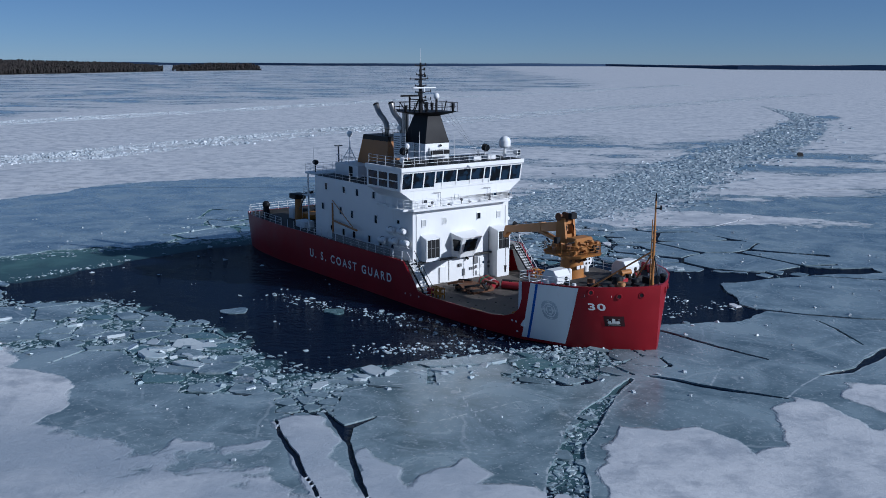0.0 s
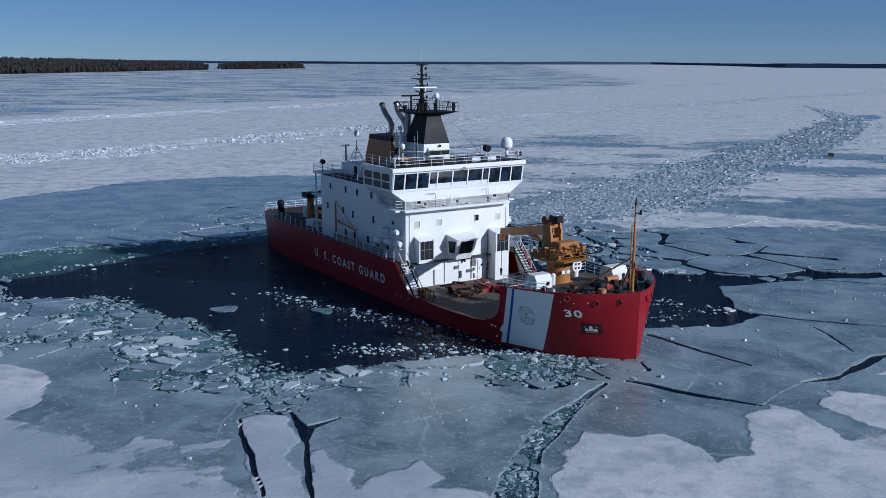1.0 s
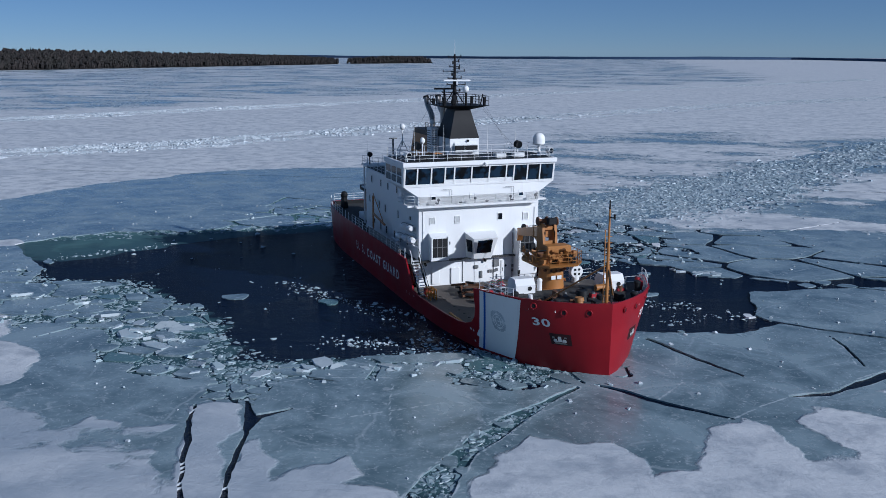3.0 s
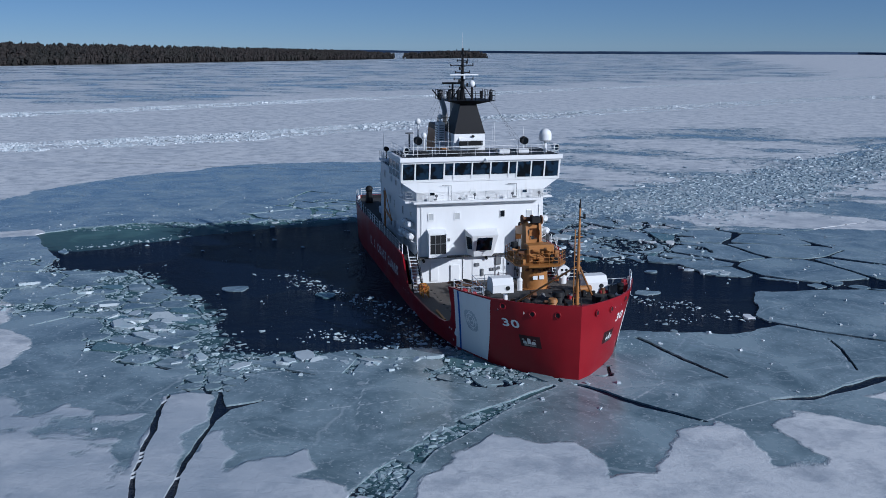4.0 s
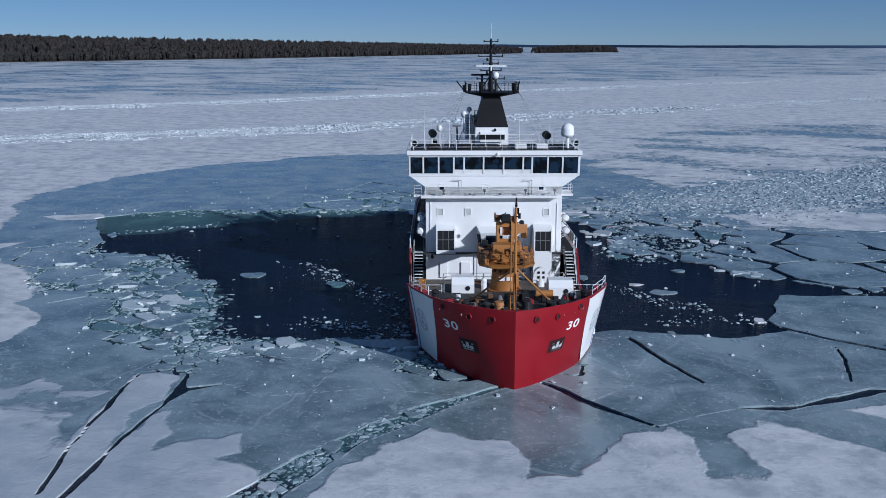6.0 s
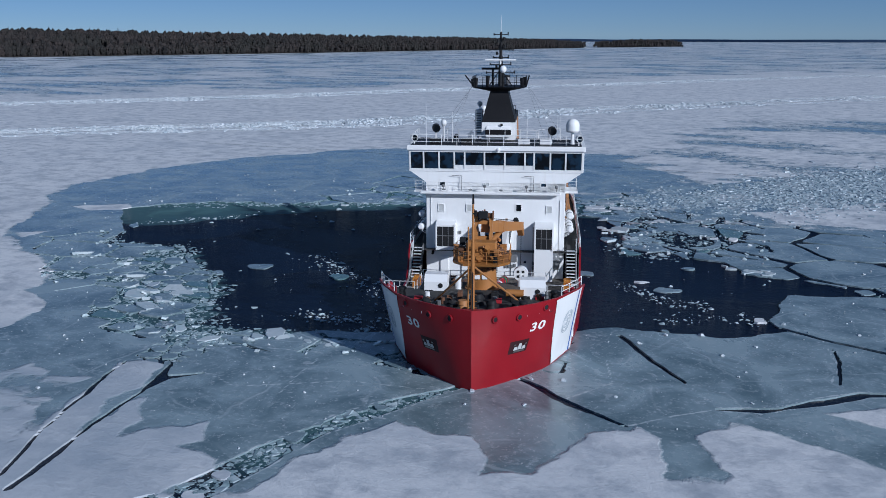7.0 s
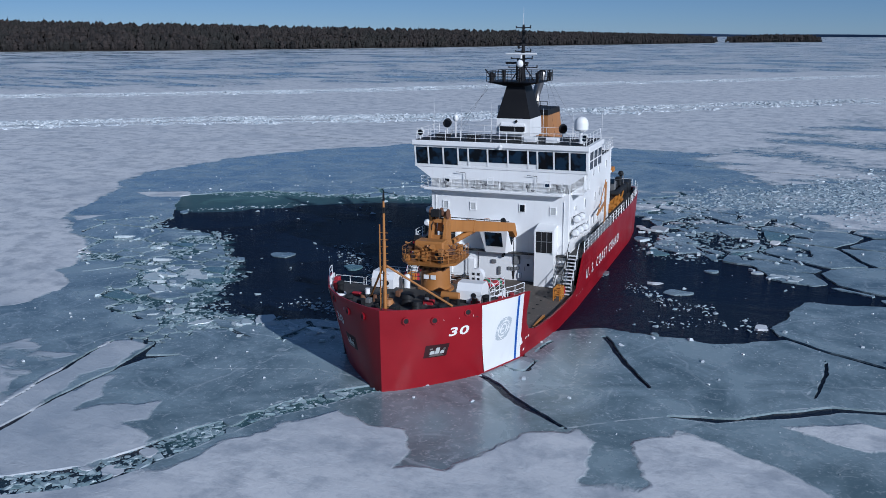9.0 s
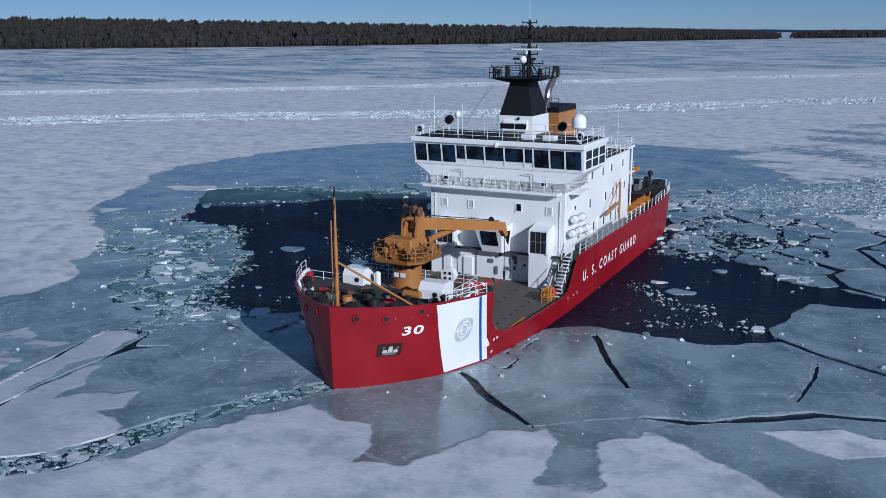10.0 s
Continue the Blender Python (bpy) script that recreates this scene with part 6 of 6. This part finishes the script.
# white winch housings
for x, y, sx, sy, z0 in ((-9.6, -3.7, 0.95, 0.95, 5.0), (-7.8, 4.3, 0.95, 1.0, 5.2)):
    bm = prism(new_bm(), ring(x - sx, x + sx, sy, z0), ring(x - sx, x + sx, sy, z0 + 1.1))
    bmesh.ops.translate(bm, vec=(0, y, 0), verts=bm.verts[:])
    b2 = prism(bm, [(x - sx, y - sy, z0 + 1.1), (x + sx, y - sy, z0 + 1.1), (x + sx, y + sy, z0 + 1.1), (x - sx, y + sy, z0 + 1.1)],
               [(x - sx * 0.5, y - sy, z0 + 1.65), (x + sx * 0.6, y - sy, z0 + 1.65), (x + sx * 0.6, y + sy, z0 + 1.65), (x - sx * 0.5, y + sy, z0 + 1.65)])
    bmesh.ops.recalc_face_normals(bm, faces=bm.faces)
    h = part("winch_housing", bm, WHITE, ship, "white winch housing on the forecastle")
    part("housing_port", rod(new_bm(), (x + sx, y + 0.4, z0 + 0.8), (x + sx + 0.05, y + 0.4, z0 + 0.8), 0.2, 12), DARK, h)
    part("housing_slot", box(new_bm(), x + sx, x + sx + 0.04, y - 0.9, y - 0.2, z0 + 0.1, z0 + 0.4), DARK, h)
bm = rod(new_bm(), (-9.6, -1.9, 5.0), (-9.6, -1.9, 6.2), 0.24, 14)
ball(bm, (-9.6, -1.9, 6.2), 0.26, 14)
part("vent_head", bm, WHITE, ship, "rounded white ventilator")
bm = rod(new_bm(), (-12.3, 3.2, 5.0), (-12.3, 3.2, 6.1), 0.35, 12)
rod(bm, (-12.6, 3.2, 6.1), (-12.0, 3.2, 6.1), 0.62, 16)
ray_drum = part("hose_reel", bm, WHITE, ship, "white hose reel with dark spokes")
for a in range(4):
    g = a * math.pi / 2 + 0.78
    part("reel_slot", box(new_bm(), -11.99, -11.95, 3.2 + 0.3 * math.cos(g) - 0.1, 3.2 + 0.3 * math.cos(g) + 0.1, 6.1 + 0.3 * math.sin(g) - 0.1, 6.1 + 0.3 * math.sin(g) + 0.1), DARK, ray_drum)
part("roller", rod(new_bm(), (-6.6, 2.2, 5.9), (-6.6, 3.6, 5.9), 0.3, 12), BUFF, ship, "buff roller beside the winch housing")

rnd = random.Random(12)
for k in range(22):
    x, y = rnd.uniform(-8.4, -2.4), rnd.uniform(-1, 1)
    y *= half_breadth(x, 5.5) - 2.0
    m = rnd.choice((DARK, DARK, DARK, GREY, RUST, CRIMSON, WHITE))
    h = rnd.uniform(0.2, 0.65)
    if k % 2:
        bm = rod(new_bm(), (x, y, 5.35), (x, y, 5.35 + h), rnd.uniform(0.12, 0.32), 10, rnd.uniform(0.1, 0.25))
    else:
        w, d = rnd.uniform(0.15, 0.45), rnd.uniform(0.15, 0.4)
        bm = box(new_bm(), x - w, x + w, y - d, y + d, 5.35, 5.35 + h, 0.04)
    part("deck_gear", bm, m, ship)
for k in range(5):
    x, y, r = -7.0 + k * 0.9, rnd.uniform(-2.6, 2.6), rnd.uniform(0.35, 0.5)
    bm = new_bm()
    for c in range(3):
        for a in range(12):
            g0, g1 = a * math.pi / 6, (a + 1) * math.pi / 6
            rod(bm, (x + r * math.cos(g0), y + r * math.sin(g0), 5.4 + 0.09 * c), (x + r * math.cos(g1), y + r * math.sin(g1), 5.4 + 0.09 * c), 0.05, 5)
    part("rope_coil", bm, RUST if k % 2 else DARK, ship, "coiled mooring rope on the forecastle")

# anchor windlass, bitts and fairleads
for x, y, r, h, m in ((-3.6, -1.0, 0.45, 0.7, BUFF_DULL), (-3.8, 1.2, 0.45, 0.7, DARK), (-5.0, 0.0, 0.62, 0.9, DARK)):
    w = part("windlass", rod(new_bm(), (x, y, 5.35), (x, y, 5.35 + h * 0.6), r, 14, r * 0.7), m, ship, "squat anchor windlass head")
    part("windlass_head", rod(new_bm(), (x, y, 5.35 + h * 0.6), (x, y, 5.35 + h), r * 0.95, 14, r * 0.8), m, w)
for side in (-1, 1):
    for x, off in ((-2.5, 0.9), (-5.8, 1.0)):
        y = side * (half_breadth(x, 5.8) - off)
        b = part("mooring_bitt", rod(new_bm(), (x, y, 5.35), (x, y, 6.25), 0.26, 12), DARK, ship, "black twin mooring bitt")
        part("bitt_cap", ball(new_bm(), (x, y, 6.28), 0.34, 12, 0.6), DARK, b)
        part("bitt_foot", rod(new_bm(), (x, y, 5.35), (x, y, 5.5), 0.42, 12), WHITE, b)
    for x, z in ((-0.55, 5.5), (-1.7, 5.4), (-3.4, 5.75)):
        y = side * (half_breadth(x, z) + 0.0)
        bm = new_bm()
        n = Vector((0.75, side * 0.66, 0))
        for k in range(12):
            g0, g1 = 2 * math.pi * k / 12, 2 * math.pi * (k + 1) / 12
            t = Vector((-0.66 * 1, side * 0.75, 0))
            c = Vector((x, y, z)) + n * 0.03
            rod(bm, c + (t * math.cos(g0) + Vector((0, 0, math.sin(g0)))) * 0.24, c + (t * math.cos(g1) + Vector((0, 0, math.sin(g1)))) * 0.24, 0.07, 6)
        f = part("fairlead", bm, RED, hull)
        part("fairlead_hole", rod(new_bm(), c - n * 0.06, c + n * 0.035, 0.2, 12), DARK, f)
    part("forecastle_rail", rail([(x, side * (half_breadth(x, 6.2) - 0.15), 6.18) for x in (-5.0, -6.2, -7.4, -8.6)], 0.75, 2, 0.035, 1.0), WHITE, hull)
    for x, m in ((-6.8, CRIMSON), (-8.0, CRIMSON)):
        y = side * (half_breadth(x, 6.0) - 0.7)
        part("hose_box", box(new_bm(), x - 0.25, x + 0.25, y - 0.2, y + 0.2, 5.35, 6.15, 0.05), m, ship)
    for k in range(9):
        x = -1.3 - 0.85 * k
        y = side * (half_breadth(x, 5.8) - 0.3)
        part("bulwark_stay", beam((x, y, 5.36), (x, side * (half_breadth(x, 6.1) - 0.22), 6.1), 0.05, 0.34, 0.08, (0, side, 0)), WHITE, hull)
    # hawse pocket with its anchor: a flat sheet, the recess's shade in its colour
    pocket = hull_sheet("hawse_pocket", ((-1.55, -2.8, 2.45), (-1.55, -2.8, 3.45), side), POCKET, hull, 0.012, 6, 3)
    for dx, z, sx, sz in ((-2.15, 2.98, 0.12, 0.24), (-2.42, 2.85, 0.13, 0.13), (-1.9, 2.85, 0.13, 0.13), (-2.15, 2.62, 0.4, 0.07), (-2.5, 3.1, 0.09, 0.08), (-1.82, 3.14, 0.08, 0.06)):
        a = hull_sheet("anchor", ((dx + sx, dx - sx, z - sz), (dx + sx * 0.7, dx - sx * 0.7, z + sz), side), STEEL if sz < 0.1 else BLIND, pocket, 0.09, 3, 2)
    # ring emblem on the white stripe, drawn as plain bars
    for rr, wd, count in ((0.92, 0.022, 26), (0.78, 0.022, 22), (0.52, 0.03, 14), (0.2, 0.1, 5)):
        for k in range(count):
            g = 2 * math.pi * k / count
            cx, cz = -6.95 + rr * 0.78 * math.cos(g), 3.6 + rr * math.sin(g)
            dx = 0.02 + 0.10 * abs(math.sin(g))
            dz = wd + 0.09 * abs(math.cos(g))
            hull_sheet("emblem_bar", ((cx + dx, cx - dx, cz - dz), (cx + dx, cx - dx, cz + dz), side), EMBLEM, hull, 0.04, 1, 1)
    for g in (0.78, 2.36, 3.93, 5.5):
        cx, cz = -6.95 + 0.7 * math.cos(g), 3.6 + 0.88 * math.sin(g)
        hull_sheet("emblem_bar", ((cx + 0.12, cx - 0.12, cz - 0.12), (cx + 0.12, cx - 0.12, cz + 0.12), side), EMBLEM, hull, 0.04, 1, 1)
    hull_sheet("rubbing_strake", ((-11.5, -62.0, 1.28), (-11.5, -62.0, 1.36), side), RED, hull, 0.05, 30, 1)
    for x, z in ((-10.8, 1.75), (-10.8, 0.75), (-11.3, 1.78), (-25.5, 1.35), (-28.0, 1.3), (-27.0, 1.3)):
        hull_sheet("draught_mark", ((x + 0.12, x - 0.12, z - 0.1), (x + 0.12, x - 0.12, z + 0.1), side), WHITE, hull, 0.02, 1, 1)

# ---------------------------------------------------------------- buoy deck
sinker = part("deck_cargo", box(new_bm(), -25.8, -22.4, -3.6, -0.6, 1.4, 1.9, 0.1), RUST, ship, "rusty chain and timber heap on the buoy deck")
rnd = random.Random(4)
for k in range(16):
    x, y = rnd.uniform(-26, -22), rnd.uniform(-4.2, -0.4)
    g = rnd.uniform(0, 3.1)
    d = Vector((math.cos(g), math.sin(g), rnd.uniform(-0.1, 0.25))) * rnd.uniform(0.4, 1.0)
    p = Vector((x, y, rnd.uniform(1.8, 2.4)))
    part("timber", beam(p - d, p + d, 0.22, 0.22, 0.22), RUST if k % 3 else DARK, sinker)
for x, y, g, m in ((-21.4, 1.6, 0.5, CRIMSON), (-20.8, 2.6, 0.7, RUST), (-22.2, 2.3, 0.45, DARK)):
    d = Vector((math.cos(g), math.sin(g), 0)) * 1.5
    b = part("buoy", rod(rod(new_bm(), Vector((x, y, 1.85)) - d, Vector((x, y, 1.85)) + d, 0.42, 12), Vector((x, y, 1.85)) + d, Vector((x, y, 1.85)) + d * 1.4, 0.3, 12, 0.1), m, ship, "worn steel buoy lying on deck")
GREEN = paint("green_gear", (0.02, 0.16, 0.07), (0.1, 0.1, 0.06), 0.5, 0.5)
for x, y, g, m in ((-24.2, -0.15, 0.22, CRIMSON), (-24.6, 0.85, 0.26, CRIMSON)):
    d = Vector((-math.cos(g), math.sin(g), 0.06)) * 1.3
    c = Vector((x, y, 1.88))
    b = part("buoy", rod(rod(new_bm(), c - d, c + d, 0.42, 14), c + d, c + d * 1.25, 0.42, 14, 0.2), m, ship, "red steel buoy with a green cap lying on deck")
    part("buoy_cap", rod(new_bm(), c + d * 0.45, c + d * 0.75, 0.435, 14), GREEN, b)
    part("buoy_band", rod(new_bm(), c - d * 0.5, c - d * 0.3, 0.435, 14), WHITE, b)
for side in (-1, 1):
    for x, m in ((-24.3, ORANGE), (-23.4, ORANGE), (-10.0, WHITE), (-11.2, ORANGE), (-25.2, CRIMSON)):
        y = side * 7.4
        h = 1.1 if m is ORANGE else 0.8
        bm = new_bm()
        if m is ORANGE:
            for dx in (-0.3, 0.3):
                for dy in (-0.3, 0.3):
                    rod(bm, (x + dx, y + dy, 1.4), (x + dx, y + dy, 1.4 + h), 0.06, 6)
            for z in (1.9, 1.4 + h):
                for a, b in (((-0.3, -0.3), (0.3, -0.3)), ((0.3, -0.3), (0.3, 0.3)), ((0.3, 0.3), (-0.3, 0.3)), ((-0.3, 0.3), (-0.3, -0.3))):
                    rod(bm, (x + a[0], y + a[1], z), (x + b[0], y + b[1], z), 0.06, 6)
            part("chain_stopper", bm, m, ship, "orange tubular chain stopper frame")
        else:
            part("deck_box", box(bm, x - 0.3, x + 0.3, y - 0.3, y + 0.3, 1.4, 1.4 + h, 0.05), m, ship)
    part("bulwark_rail", rail([(-9.0, side * 5.5, 5.0), (-9.0, side * 8.0, 5.0)], 1.0, 2, 0.03, 1.0), WHITE, ship)
for i in range(9):
    for j in range(6):
        x, y = -14.6 - 1.4 * i + (0.3 if j % 2 else 0), -6.2 + 2.45 * j
        part("tie_down", rod(new_bm(), (x, y, 1.4), (x, y, 1.43), 0.13, 8), DARK, ship)
part("deck_edge", box(new_bm(), -18.0, -14.6, 7.4, 7.6, 1.4, 1.55), ORANGE, ship)
part("deck_edge", box(new_bm(), -18.0, -14.6, -7.6, -7.4, 1.4, 1.55), ORANGE, ship)


def motions():
    walk(ship, [(t, pose(x, y, 0, 0, 0, heading)) for t, x, y, heading in COURSE])


motions()
